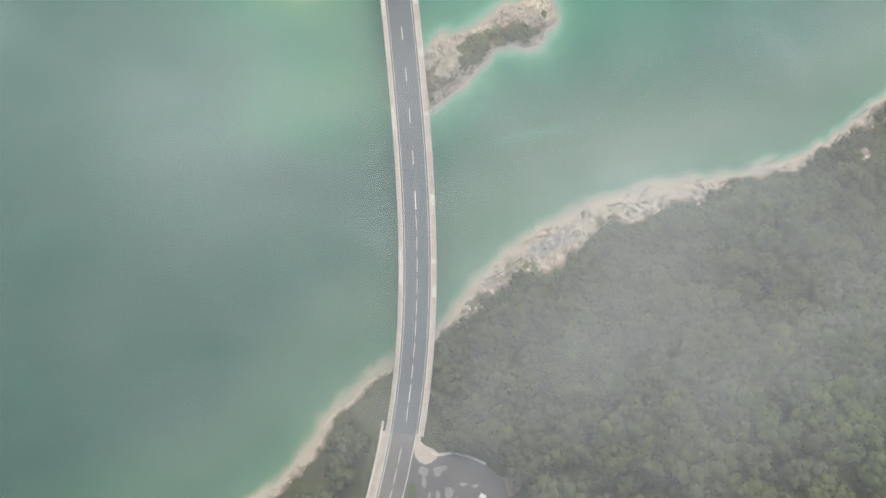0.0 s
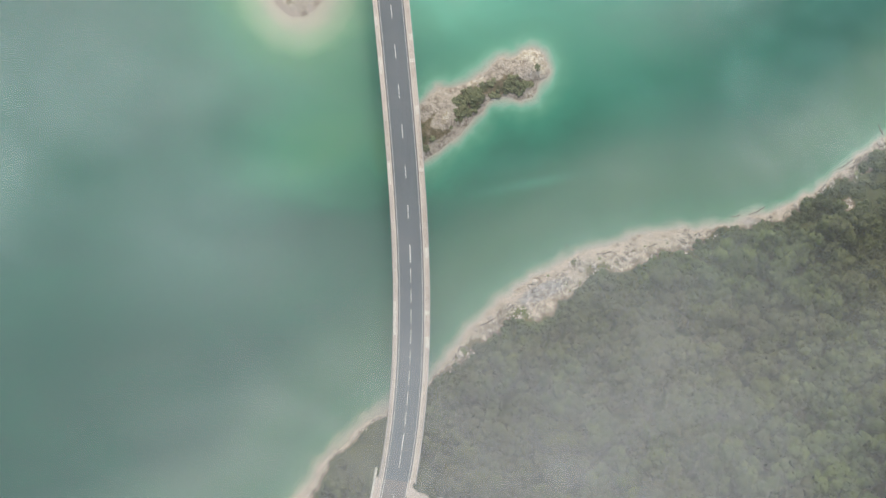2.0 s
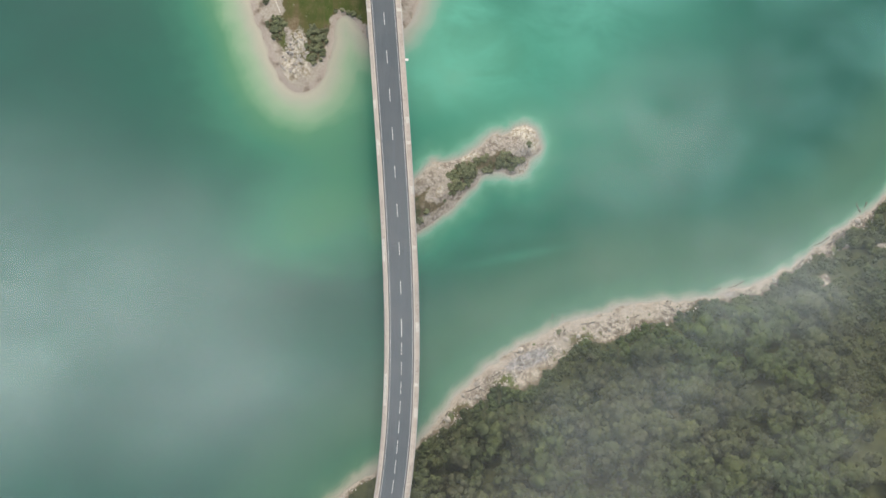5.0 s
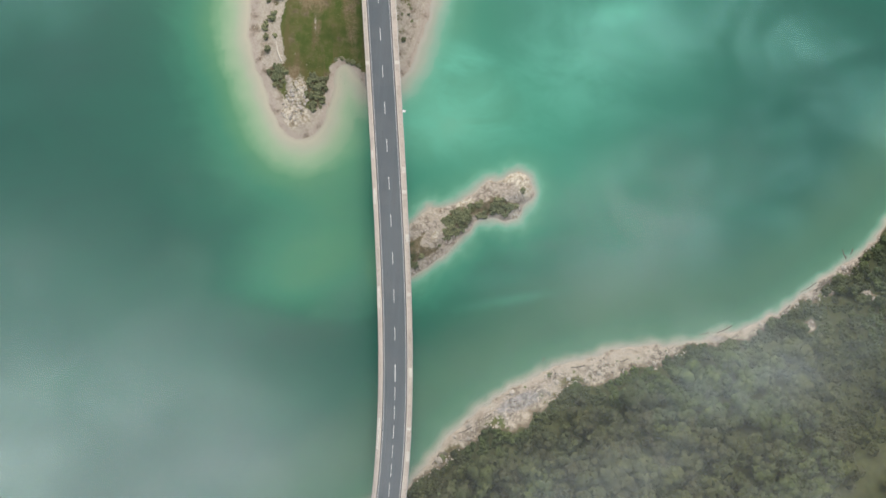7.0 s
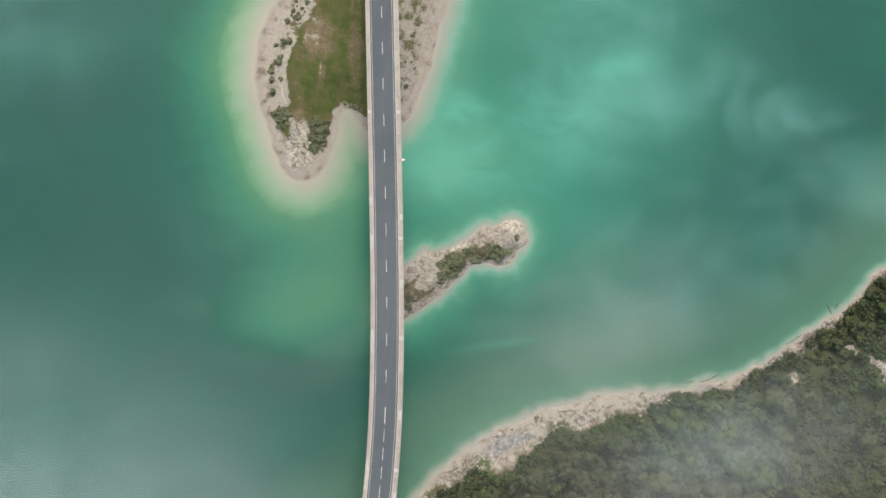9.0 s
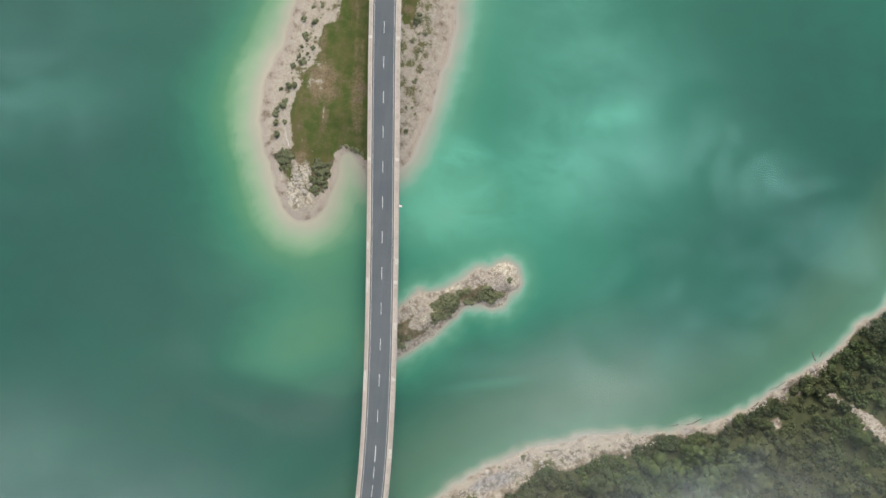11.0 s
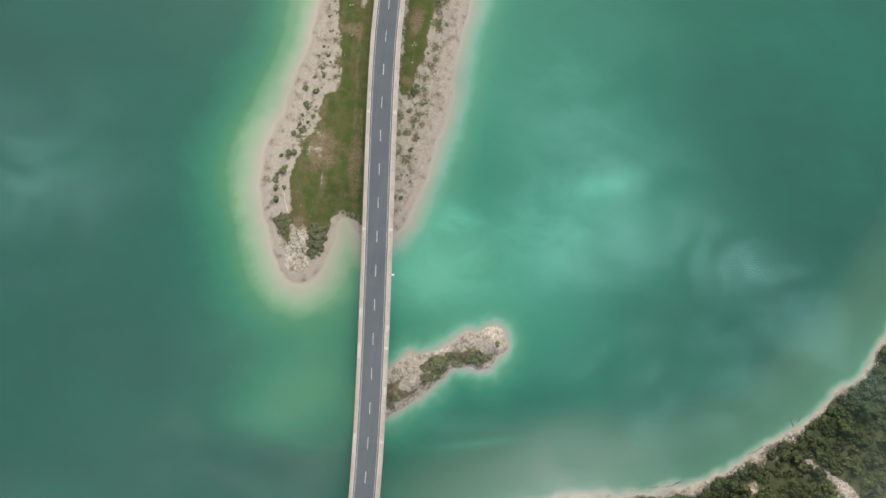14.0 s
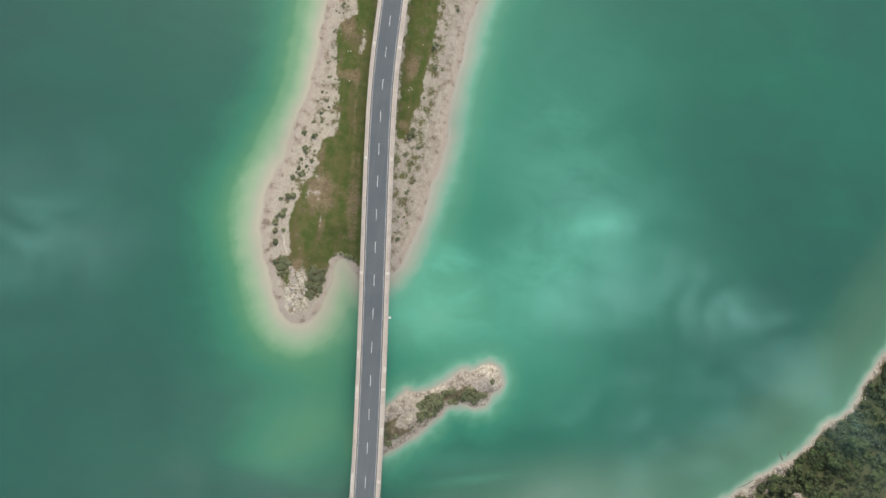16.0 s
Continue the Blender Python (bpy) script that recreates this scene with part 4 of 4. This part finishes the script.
for x, y, q in ((-20.2, 181.9, 1.2), (-16.2, 181.2, 1.5), (-18.9, 175.9, 1.3), (-19.7, 171.3, 0.9), (-20.3, 167.7, 1.1), (-18.5, 165.8, 1.5), (-18, 174.3, 1.0), (-15.6, 171.3, 1.0), (-21.9, 164.1, 1.1), (-22.4, 156.3, 1.6),
                (-20.6, 156.7, 1.5), (-25, 155, 1.0), (-23.6, 149.5, 1.6), (-25.8, 146.1, 1.3), (-25.5, 142.7, 1.4), (-22.2, 143.2, 0.9), (-24.7, 138.4, 1.6), (-25.6, 147.8, 0.8), (-22.6, 151, 0.8), (-17.2, 168.8, 0.9),
                (-15.6, 198.8, 0.8), (-17, 195, 0.6), (-13.6, 195.6, 0.8), (-15, 190.4, 0.8), (-17.1, 186.7, 0.7), (-14.1, 187.2, 0.8), (-12.4, 193, 0.7), (-16.4, 190.6, 0.5),
                (20.7, 187.6, 2.1), (21.2, 190, 1.3), (29.5, 216, 0.8), (25.2, 225.2, 1.4), (24.6, 223, 1.0), (32.2, 241, 0.9), (19.6, 179.5, 0.9), (22, 164.7, 0.8), (21.5, 146.2, 1.2), (24.3, 183.2, 0.8), (24.1, 153.1, 0.6),
                (-1.6, 137.2, 0.7), (0.5, 137.6, 0.9), (2.6, 137, 1.0), (4.4, 136.6, 1.1), (6.4, 135.8, 0.8)):
    plant_shrub(x, y, q, SPIT, "shrubs of the gravel spit")
for k in range(74):
    y = rng.uniform(160, 246)
    edge = np.interp(y, [155, 165, 173, 184, 194, 215, 236], [-24.5, -21, -20, -17.5, -16, -15.5, -14.5])
    plant_shrub(edge + rng.uniform(-1.0, 6.0) * rng.uniform(0.3, 1), y, rng.uniform(0.25, 0.6), SPIT, "shrubs of the gravel spit")
for k in range(46):
    y = rng.uniform(150, 245)
    x = np.interp(y, [150, 165, 184, 205, 247], [21.5, 23, 24.5, 26.5, 29]) + rng.uniform(-3, 2.5)
    plant_shrub(x, y, rng.uniform(0.25, 0.65), SPIT, "shrubs of the gravel spit")


def thicket(outline, spacing, gaps, label, group):
    """Bushes close together inside an outline, with a few gaps."""
    px, py = [p[0] for p in outline], [p[1] for p in outline]
    for u in np.arange(min(px), max(px), spacing):
        for v in np.arange(min(py), max(py), spacing):
            a, b = u + rng.uniform(-0.6, 0.6), v + rng.uniform(-0.6, 0.6)
            inside = signed(outline, np.array([a]), np.array([b]))[0]
            if inside > -0.3 and wobble(np.array([a]), np.array([b]), 3.5, 77, 2)[0] > gaps:
                plant_shrub(a, b, rng.uniform(0.75, 1.25) * (1.2 if inside > 1.5 else 1), label, group)


thicket(ISLAND_SCRUB, 1.45, -0.3, "dense green scrub bush on the rocky islet", "bushes of the islet")
thicket(WEST_SCRUB, 1.5, 0.0, "dense green scrub bush on the rocky islet", "bushes of the islet")
thicket(THICKET_W, 1.5, -0.6, "dark green bush of the thicket on the spit", "shrubs of the gravel spit")
thicket(THICKET_BAY, 1.5, -0.6, "dark green bush of the thicket on the spit", "shrubs of the gravel spit")
plant_shrub(66.3, 96.2, 1.2, "dense green scrub bush on the rocky islet", "bushes of the islet")

for x, y, q in ((79.1, 31.5, 1.0), (122.7, 41.1, 0.6), (41.8, 2.5, 1.0), (104, 37, 0.5), (112, 38.2, 0.5), (88, 32.6, 0.6), (70.5, 26.8, 0.5), (186, 66.2, 1.3), (192.2, 70.6, 1.6), (183.4, 63.8, 1.2)):
    plant_shrub(x, y, q, "small dark bush on the stony lakeshore", "bushes of the lakeshore")

# young growth along the wood's edge
ex, ey = rng.uniform(26, 250, 14000), rng.uniform(-12, 145, 14000)
_, _, ew, _, _, es, _, _ = land(ex, ey)
es = signed(WOODS, ex, ey) + 1.5 * wobble(ex, ey, 9, 31, 3)
picked = np.flatnonzero((es > -0.6) & (es < np.where(ex > 165, 45, 5)) & (ew > 0.3) & (np.abs(ex - 22) > 9))[:1500]
edge_h = land(ex[picked], ey[picked])[0]
young = []
for x, y, z in zip(ex[picked], ey[picked], edge_h):
    v, f, soft = SHRUBS[int(rng.integers(3))][2]
    q = rng.uniform(0.9, 2.1)
    young.append((v, f, Matrix.Translation((x, y, float(z) - 0.05)) @ Matrix.Rotation(rng.uniform(0, 6.28), 4, "Z") @ Matrix.Diagonal((q, q, q * 0.9, 1)), soft))
tagged(joined("undergrowth", young, LEAF), "leafy green bushes along the wood's edge", "undergrowth", kind="stuff")

# tufts of grass
tx, ty = rng.uniform(-30, 40, 9000), rng.uniform(104, 280, 9000)
th, tv = land(tx, ty)[:2]
TUFT_V = [(0, 0, 0), (0.16, 0.0, 0.14), (0.04, 0.12, 0.24), (-0.12, 0.1, 0.13), (-0.1, -0.13, 0.17), (0.06, -0.12, 0.22)]
TUFT_F = [(0, 1, 2), (0, 3, 4), (0, 5, 1), (0, 4, 5)]
tufts = [(TUFT_V, TUFT_F, Matrix.Translation((x, y, float(z))) @ Matrix.Rotation(x * 7, 4, "Z") @ Matrix.Scale(s, 4))
         for x, y, z, v, s in zip(tx, ty, th, tv, rng.uniform(0.4, 0.9, len(tx))) if v > 0.35 + 0.4 * math.sin(x * 3 + y * 2.1) ** 2 * 0.5]
tagged(joined("grass", tufts, TUFT), "short green and dry brown meadow grass", "grass", kind="stuff")


# ---- rocks ----
def rock_shape(seed, fine=True):
    r = np.random.default_rng(seed)
    bm = bmesh.new()
    bmesh.ops.create_icosphere(bm, subdivisions=2 if fine else 1, radius=0.5)
    for _ in range(7):
        n = Vector(r.normal(0, 1, 3)).normalized()
        cut = r.uniform(0.28, 0.42)
        for v in bm.verts:
            d = v.co.dot(n)
            if d > cut:
                v.co -= n * (d - cut)
    for v in bm.verts:
        v.co *= 1 + 0.12 * noise.noise(v.co * 3 + Vector((seed, 0, 0)))
        v.co.z *= 0.72
    out = [tuple(v.co) for v in bm.verts], [tuple(v.index for v in f.verts) for f in bm.faces]
    bm.free()
    return out


ROCKS = [rock_shape(k, False) for k in range(7)]
WHITE_STONE = mesh_of("white_stone", *ROCKS[2], [CONCRETE_PALE])
ROCK_MESH = [mesh_of("boulder", v, f, [ROCK]) for v, f in ROCKS]


def scatter(count, x0, x1, y0, y1, test):
    x, y = rng.uniform(x0, x1, count), rng.uniform(y0, y1, count)
    h, veg, wood, wet, stone, ds, dn, di = land(x, y)
    ok = test(x, y, veg, ds, dn, di)
    return x[ok], y[ok], h[ok]


def boulders(count, area, test, lo, hi, label, group):
    x, y, h = scatter(count, *area, test)
    for a, b, z in zip(x, y, h):
        s = lo + (hi - lo) * rng.random() ** 2.2
        ob = new("boulder", ROCK_MESH[int(rng.integers(7))])
        ob.matrix_basis = Matrix.Translation((a, b, z + 0.08 * s)) @ Matrix.Rotation(rng.uniform(0, 6.28), 4, "Z") @ Matrix.Diagonal((s * rng.uniform(0.8, 1.4), s, s * rng.uniform(0.6, 1), 1))
        tagged(ob, label, "boulder", group)


def stones(name, count, area, test, lo, hi, label, material=ROCK):
    x, y, h = scatter(count, *area, test)
    pcs = []
    for a, b, z in zip(x, y, h):
        s = lo + (hi - lo) * rng.random() ** 2
        v, f = ROCKS[int(rng.integers(7))]
        pcs.append((v, f, Matrix.Translation((a, b, float(z) + 0.05 * s)) @ Matrix.Rotation(rng.uniform(0, 6.28), 4, "Z") @ Matrix.Diagonal((s * 1.3, s, s * 0.8, 1))))
    if pcs:
        tagged(joined(name, pcs, material), label, "stones", kind="stuff")


rocky = lambda x, y, ds: 0.5 + 0.5 * wobble(x, y, 13, 21, 2)
boulders(4200, (28, 245, -10, 150), lambda x, y, veg, ds, dn, di: (ds > 0.8) & (ds < 8.5) & (signed(WOODS, x, y) < 0.3) & (rng.random(len(x)) < 1.6 * rocky(x, y, ds) ** 1.6), 0.8, 2.6, "pale limestone boulder on the stony lakeshore", "boulders of the lakeshore")
stones("shore_stones", 70000, (20, 250, -15, 150), lambda x, y, veg, ds, dn, di: (ds > 0.4) & (ds < 9) & (signed(WOODS, x, y) < 0.8) & (rng.random(len(x)) < rocky(x, y, ds) ** 1.3), 0.25, 0.8, "pale broken limestone along the shore")
boulders(330, (24, 72, 62, 105), lambda x, y, veg, ds, dn, di: (di > 1.0) & (veg < 0.45) & (rng.random(len(x)) < 0.45), 0.5, 1.5, "pale limestone block on the rocky islet", "blocks of the islet")
stones("islet_stones", 4200, (22, 73, 62, 106), lambda x, y, veg, ds, dn, di: (di > 0.3) & (veg < 0.5) & (rng.random(len(x)) < 0.75), 0.2, 0.65, "pale broken limestone of the islet")
boulders(200, (-21, -7, 112, 131), lambda x, y, veg, ds, dn, di: (dn > 2.5) & (bell(x, y, -14.6, 121.5, 3.8, 6.5, -12) > 0.3), 0.5, 1.7, "white limestone block at the spit's tip", "blocks of the spit")
stones("spit_stones", 9000, (-32, 40, 106, 270), lambda x, y, veg, ds, dn, di: (dn > 1.5) & (veg < 0.45) & (rng.random(len(x)) < 0.8), 0.15, 0.5, "scattered pale stones on the gravel spit")
stones("bank_stones", 2600, (-40, 22, -75, -12), lambda x, y, veg, ds, dn, di: (ds > 0.3) & (ds < 5) & (signed(WOODS, x, y) < -0.5), 0.25, 0.8, "pale stones on the bank")

# dark twigs and flotsam left on the beach
lx, ly = rng.uniform(28, 236, 26000), rng.uniform(-8, 124, 26000)
lh, _, _, _, _, ls, _, _ = land(lx, ly)
near_wood = signed(WOODS, lx, ly)
kept = np.flatnonzero((ls > 0.6) & (near_wood < 0.5) & (wobble(lx, ly, 6, 97, 3) + 0.25 * wobble(lx, ly, 2, 98, 2) > np.where(near_wood > -2.2, -0.1, 0.32)))[:1300]
STICK_V = [(-0.5, -0.06, 0), (0.5, -0.04, 0.02), (0.5, 0.05, 0), (-0.5, 0.06, 0.02), (-0.45, 0, 0.13), (0.1, 0.03, 0.16), (0.5, 0, 0.1)]
STICK_F = [(0, 1, 6, 5, 4), (3, 4, 5, 6, 2), (0, 4, 3), (1, 2, 6), (0, 3, 2, 1)]
flotsam = [(STICK_V, STICK_F, Matrix.Translation((x, y, float(z) + 0.03)) @ Matrix.Rotation(a, 4, "Z") @ Matrix.Diagonal((q, q * 1.6, q * 1.3, 1)))
           for x, y, z, a, q in zip(lx[kept], ly[kept], lh[kept], rng.uniform(0, 6.28, len(kept)), rng.uniform(0.4, 1.5, len(kept)))]
tagged(joined("flotsam", flotsam, GREY_WOOD), "dark twigs and flotsam on the stony shore", "driftwood", kind="stuff")

# rubble of the eastern slopes
stones("scree", 6000, (192, 240, 55, 95), lambda x, y, veg, ds, dn, di: (scree(x, y) > 0.3) & (rng.random(len(x)) < 0.7), 0.3, 1.4, "pale rubble on the wooded slope")
# a few white stones in the meadow
for x, y in ((17.3, 205.0), (18.6, 205.4), (17.9, 206.1), (18.2, 198.4), (-8.2, 216.0), (-7.2, 216.3), (20.5, 224.0), (-6.0, 204.5)):
    ob = new("white_stone", WHITE_STONE)
    ob.matrix_basis = Matrix.Translation((x, y, height_at(x, y) + 0.06)) @ Matrix.Rotation(x + y, 4, "Z") @ Matrix.Scale(0.55, 4)
    tagged(ob, "small white stone lying in the meadow", "stone", "white stones of the meadow")

# driftwood along the beaches
def driftwood(ax, ay, bx, by, radius, material, label, lift=0.0):
    """A bent trunk with the stubs of two boughs, lying on the ground or in the shallows."""
    bm = bmesh.new()
    ends = [Vector((x, y, max(height_at(x, y), -0.25) + radius * 0.8 + lift)) for x, y in ((ax, ay), (bx, by))]
    a, b = ends
    side = (b - a).cross(Vector((0, 0, 1))).normalized()
    mid = (a + b) / 2 + side * (b - a).length * 0.05
    tube(bm, a, mid, radius * 0.65, radius * 0.85, 8)
    tube(bm, mid, b, radius * 0.85, radius * 1.1, 8)
    for f, q in ((0.35, 1), (0.7, -1)):
        p = a.lerp(b, f)
        tube(bm, p, p + (side * q * 0.8 + (b - a).normalized() * 0.5 + Vector((0, 0, 0.35))) * (b - a).length * 0.18, radius * 0.35, radius * 0.15, 6)
    return tagged(part("driftwood_log", bm, material), label, "log", "driftwood of the shores")


driftwood(-21.9, 141.4, -19.7, 134.6, 0.24, WOOD, "long bleached driftwood log on the beach")
for ax, ay, bx, by, radius in ((181.2, 65.7, 188.7, 71, 0.34), (142.4, 48.4, 148.5, 51.3, 0.24), (87.1, 34.2, 92.1, 35.1, 0.22), (176, 65.0, 182.5, 68.9, 0.2), (193, 82, 194.8, 78.4, 0.26), (196.2, 80, 197.5, 82.4, 0.24),
                               (55.7, 15.5, 58.7, 17.3, 0.25), (63.4, 23.8, 66.8, 24.6, 0.2), (47, 10.3, 51.8, 12.5, 0.2), (135.6, 47.6, 139.4, 48.4, 0.2), (38.5, -0.6, 41, 3.4, 0.22), (41, 3.8, 43.6, 3.2, 0.2), (76.4, 35.4, 77, 37.6, 0.18), (74, 36.4, 78, 36.0, 0.12),
                               (105, 36.8, 108.2, 38, 0.18), (116, 39.2, 118.6, 38.2, 0.2), (161.5, 51.6, 165.5, 54.2, 0.2), (169.6, 58, 171.8, 59.8, 0.22)):
    driftwood(ax, ay, bx, by, radius, GREY_WOOD, "dark grey waterlogged driftwood trunk at the shore")


# ---- drifting mist ----
def mat_mist(name, size, seed, strength, floor, tone):
    m = Mat(name, 1.0)
    veil = m.attr("veil")
    shift = m.node("ShaderNodeVectorMath")
    shift.operation = "ADD"
    m.link(m.scaled(1.0, 1.25, 0.3), shift.inputs[0])
    shift.inputs[1].default_value = (seed * 37.0, seed * 11.0, 0)
    big = m.noise(size, 5, 0.55, shift.outputs[0], 0.7)
    wisp = m.noise(size * 0.4, 4, 0.6, shift.outputs[0], 1.4)
    body = m.math("MULTIPLY", m.step(big, 0.34, 0.68, floor, 1.0), m.step(wisp, 0.3, 0.7, 0.72, 1.18))
    fac = m.math("MULTIPLY", m.math("MULTIPLY", body, veil), strength)
    soft = m.node("ShaderNodeBsdfDiffuse")
    soft.inputs["Color"].default_value = (*tone, 1)
    clear = m.node("ShaderNodeBsdfTransparent")
    mix = m.node("ShaderNodeMixShader")
    m.link(fac, mix.inputs[0])
    m.link(clear.outputs[0], mix.inputs[1])
    m.link(soft.outputs[0], mix.inputs[2])
    m.link(mix.outputs[0], m.t.nodes["Material Output"].inputs["Surface"])
    m.t.nodes.remove(m.b)
    return m.m


def mist_bank(label, z, bells, size, strength, layers=1, gap=9.0, cut=0.04, floor=0.12, tone=(0.62, 0.66, 0.66)):
    """A thin bank of mist: billowing veils one over the other, thick where the bells are."""
    for layer in range(layers):
        seed = int(abs(z)) % 13 + layer * 3 + 1
        x0 = min(b[0] - 2.0 * max(b[2], b[3]) for b in bells)
        x1 = max(b[0] + 2.0 * max(b[2], b[3]) for b in bells)
        y0 = min(b[1] - 2.0 * max(b[2], b[3]) for b in bells)
        y1 = max(b[1] + 2.0 * max(b[2], b[3]) for b in bells)
        step = max(x1 - x0, y1 - y0) / 70
        gx, gy = np.meshgrid(np.arange(x0, x1, step), np.arange(y0, y1, step))
        veil = np.zeros(gx.shape)
        for bx, by, rx, ry, turn, amount in bells:
            veil = np.maximum(veil, amount * bell(gx, gy, bx, by, rx, ry, turn))
        veil = np.clip((veil - cut) / (1 - cut), 0, 1)
        gz = z + layer * gap + 3.0 * wobble(gx, gy, 22, seed, 3)
        ny, nx = gx.shape
        i = np.arange(nx * ny).reshape(ny, nx)
        quads = np.stack([i[:-1, :-1], i[:-1, 1:], i[1:, 1:], i[1:, :-1]], -1).reshape(-1, 4)
        quads = quads[veil.ravel()[quads].max(axis=1) > 0]
        used = np.unique(quads)
        back = np.full(nx * ny, -1)
        back[used] = np.arange(len(used))
        pts = np.stack([gx, gy, gz], -1).reshape(-1, 3)[used]
        me = mesh_of("mist", pts.tolist(), back[quads].tolist(), [mat_mist("mist_veil", size, seed, strength, floor, tone)])
        me.attributes.new("veil", "FLOAT", "POINT").data.foreach_set("value", veil.ravel()[used].astype(np.float32))
        me.polygons.foreach_set("use_smooth", np.ones(len(quads), bool))
        tagged(new("mist", me), label, "mist", "veils of mist", "stuff")


# x, y, half widths, turn, amount
BLUE_MIST = (0.42, 0.9, 0.83)
mist_bank("thin white mist high over the road", 186, [(13, 11, 31, 16, 0, 1.0), (-14, 44, 26, 10, 0, 0.4)], 24, 0.205, layers=2, floor=0.75, tone=(0.63, 0.66, 0.67))
mist_bank("low grey mist over the wooded bank", 62, [(140, 8, 55, 26, 25, 0.65), (80, 4, 60, 24, 20, 0.4), (190, 62, 34, 26, 30, 0.35), (60, 45, 50, 16, 25, 0.35), (-10, 60, 60, 40, 0, 0.3)], 34, 0.21, floor=0.4, tone=(0.62, 0.66, 0.62))
mist_bank("grey mist drifting high over the eastern bank", 128, [(80, 50, 34, 13, 14, 1.0), (54, 74, 22, 12, 20, 0.9), (55, 30, 22, 11, 10, 0.8), (-14, 30, 18, 10, 0, 0.6)], 26, 0.21, floor=0.58, tone=(0.6, 0.68, 0.67))
mist_bank("white mist drifting over the deep water", 150, [(-41, 42, 19, 20, 10, 1.0), (-27, 44, 20, 14, 15, 0.7), (-18, 34, 14, 12, 0, 0.6)], 20, 0.145, layers=2, floor=0.62, tone=(0.7, 0.9, 0.88))
mist_bank("thin wisps of mist over the bay", 66, [(106, 92, 40, 22, 20, 0.65), (122, 134, 66, 13, -29, 0.85), (88, 140, 30, 24, 10, 0.8)], 24, 0.21, floor=0.28, tone=BLUE_MIST)
mist_bank("faint mist over the western water", 70, [(-84, 128, 26, 22, 20, 0.8)], 24, 0.16, tone=BLUE_MIST)


# ---- a parked car in the lay-by ----
def parked_car(x, y, turn):
    car = thing("car", "white estate car parked on the asphalt lay-by", "car", Matrix.Translation((x, y, DECK_Z - 0.05)) @ Matrix.Rotation(radians(turn), 4, "Z"))
    bm = bmesh.new()
    box(bm, -0.88, 0.88, -2.2, 2.2, 0.28, 0.82, 0.12)
    body = part("body", bm, WHITE, car)
    bm = bmesh.new()
    got = box(bm, -0.8, 0.8, -2.0, 1.0, 0.8, 1.42, 0.0)
    for v in got:
        if v.co.z > 1.2:
            v.co.x *= 0.82
            v.co.y = v.co.y * 0.82 - 0.1
    bmesh.ops.bevel(bm, geom=list(bm.edges), offset=0.08, segments=2, affect="EDGES")
    cabin = part("cabin", bm, GLASS_DARK, car, "dark glazed cabin")
    bm = bmesh.new()
    box(bm, -0.62, 0.62, -1.7, 0.68, 1.4, 1.46, 0.03)
    part("roof", bm, WHITE, cabin)
    for sx in (-1, 1):
        for wy in (-1.35, 1.35):
            bm = bmesh.new()
            tube(bm, (sx * 0.7, wy, 0.32), (sx * 0.92, wy, 0.32), 0.32, 0.32, 18)
            wheel = part("wheel", bm, TYRE, car)
            bm = bmesh.new()
            tube(bm, (sx * 0.9, wy, 0.32), (sx * 0.935, wy, 0.32), 0.2, 0.18, 12)
            part("rim", bm, STEEL, wheel)
        bm = bmesh.new()
        box(bm, sx * 0.6 - 0.16, sx * 0.6 + 0.16, 2.16, 2.225, 0.55, 0.7, 0.02)
        part("headlight", bm, STEEL, body)


parked_car(40.6, -52.6, -30)
# pale rubble by the lay-by
stones("lay_by_rubble", 420, (44.5, 53, -53, -45), lambda x, y, veg, ds, dn, di: bell(x, y, 49, -49, 3.2, 2.8) > 0.35, 0.4, 1.3, "brown earthy rubble beside the lay-by", BROWN_ROCK)
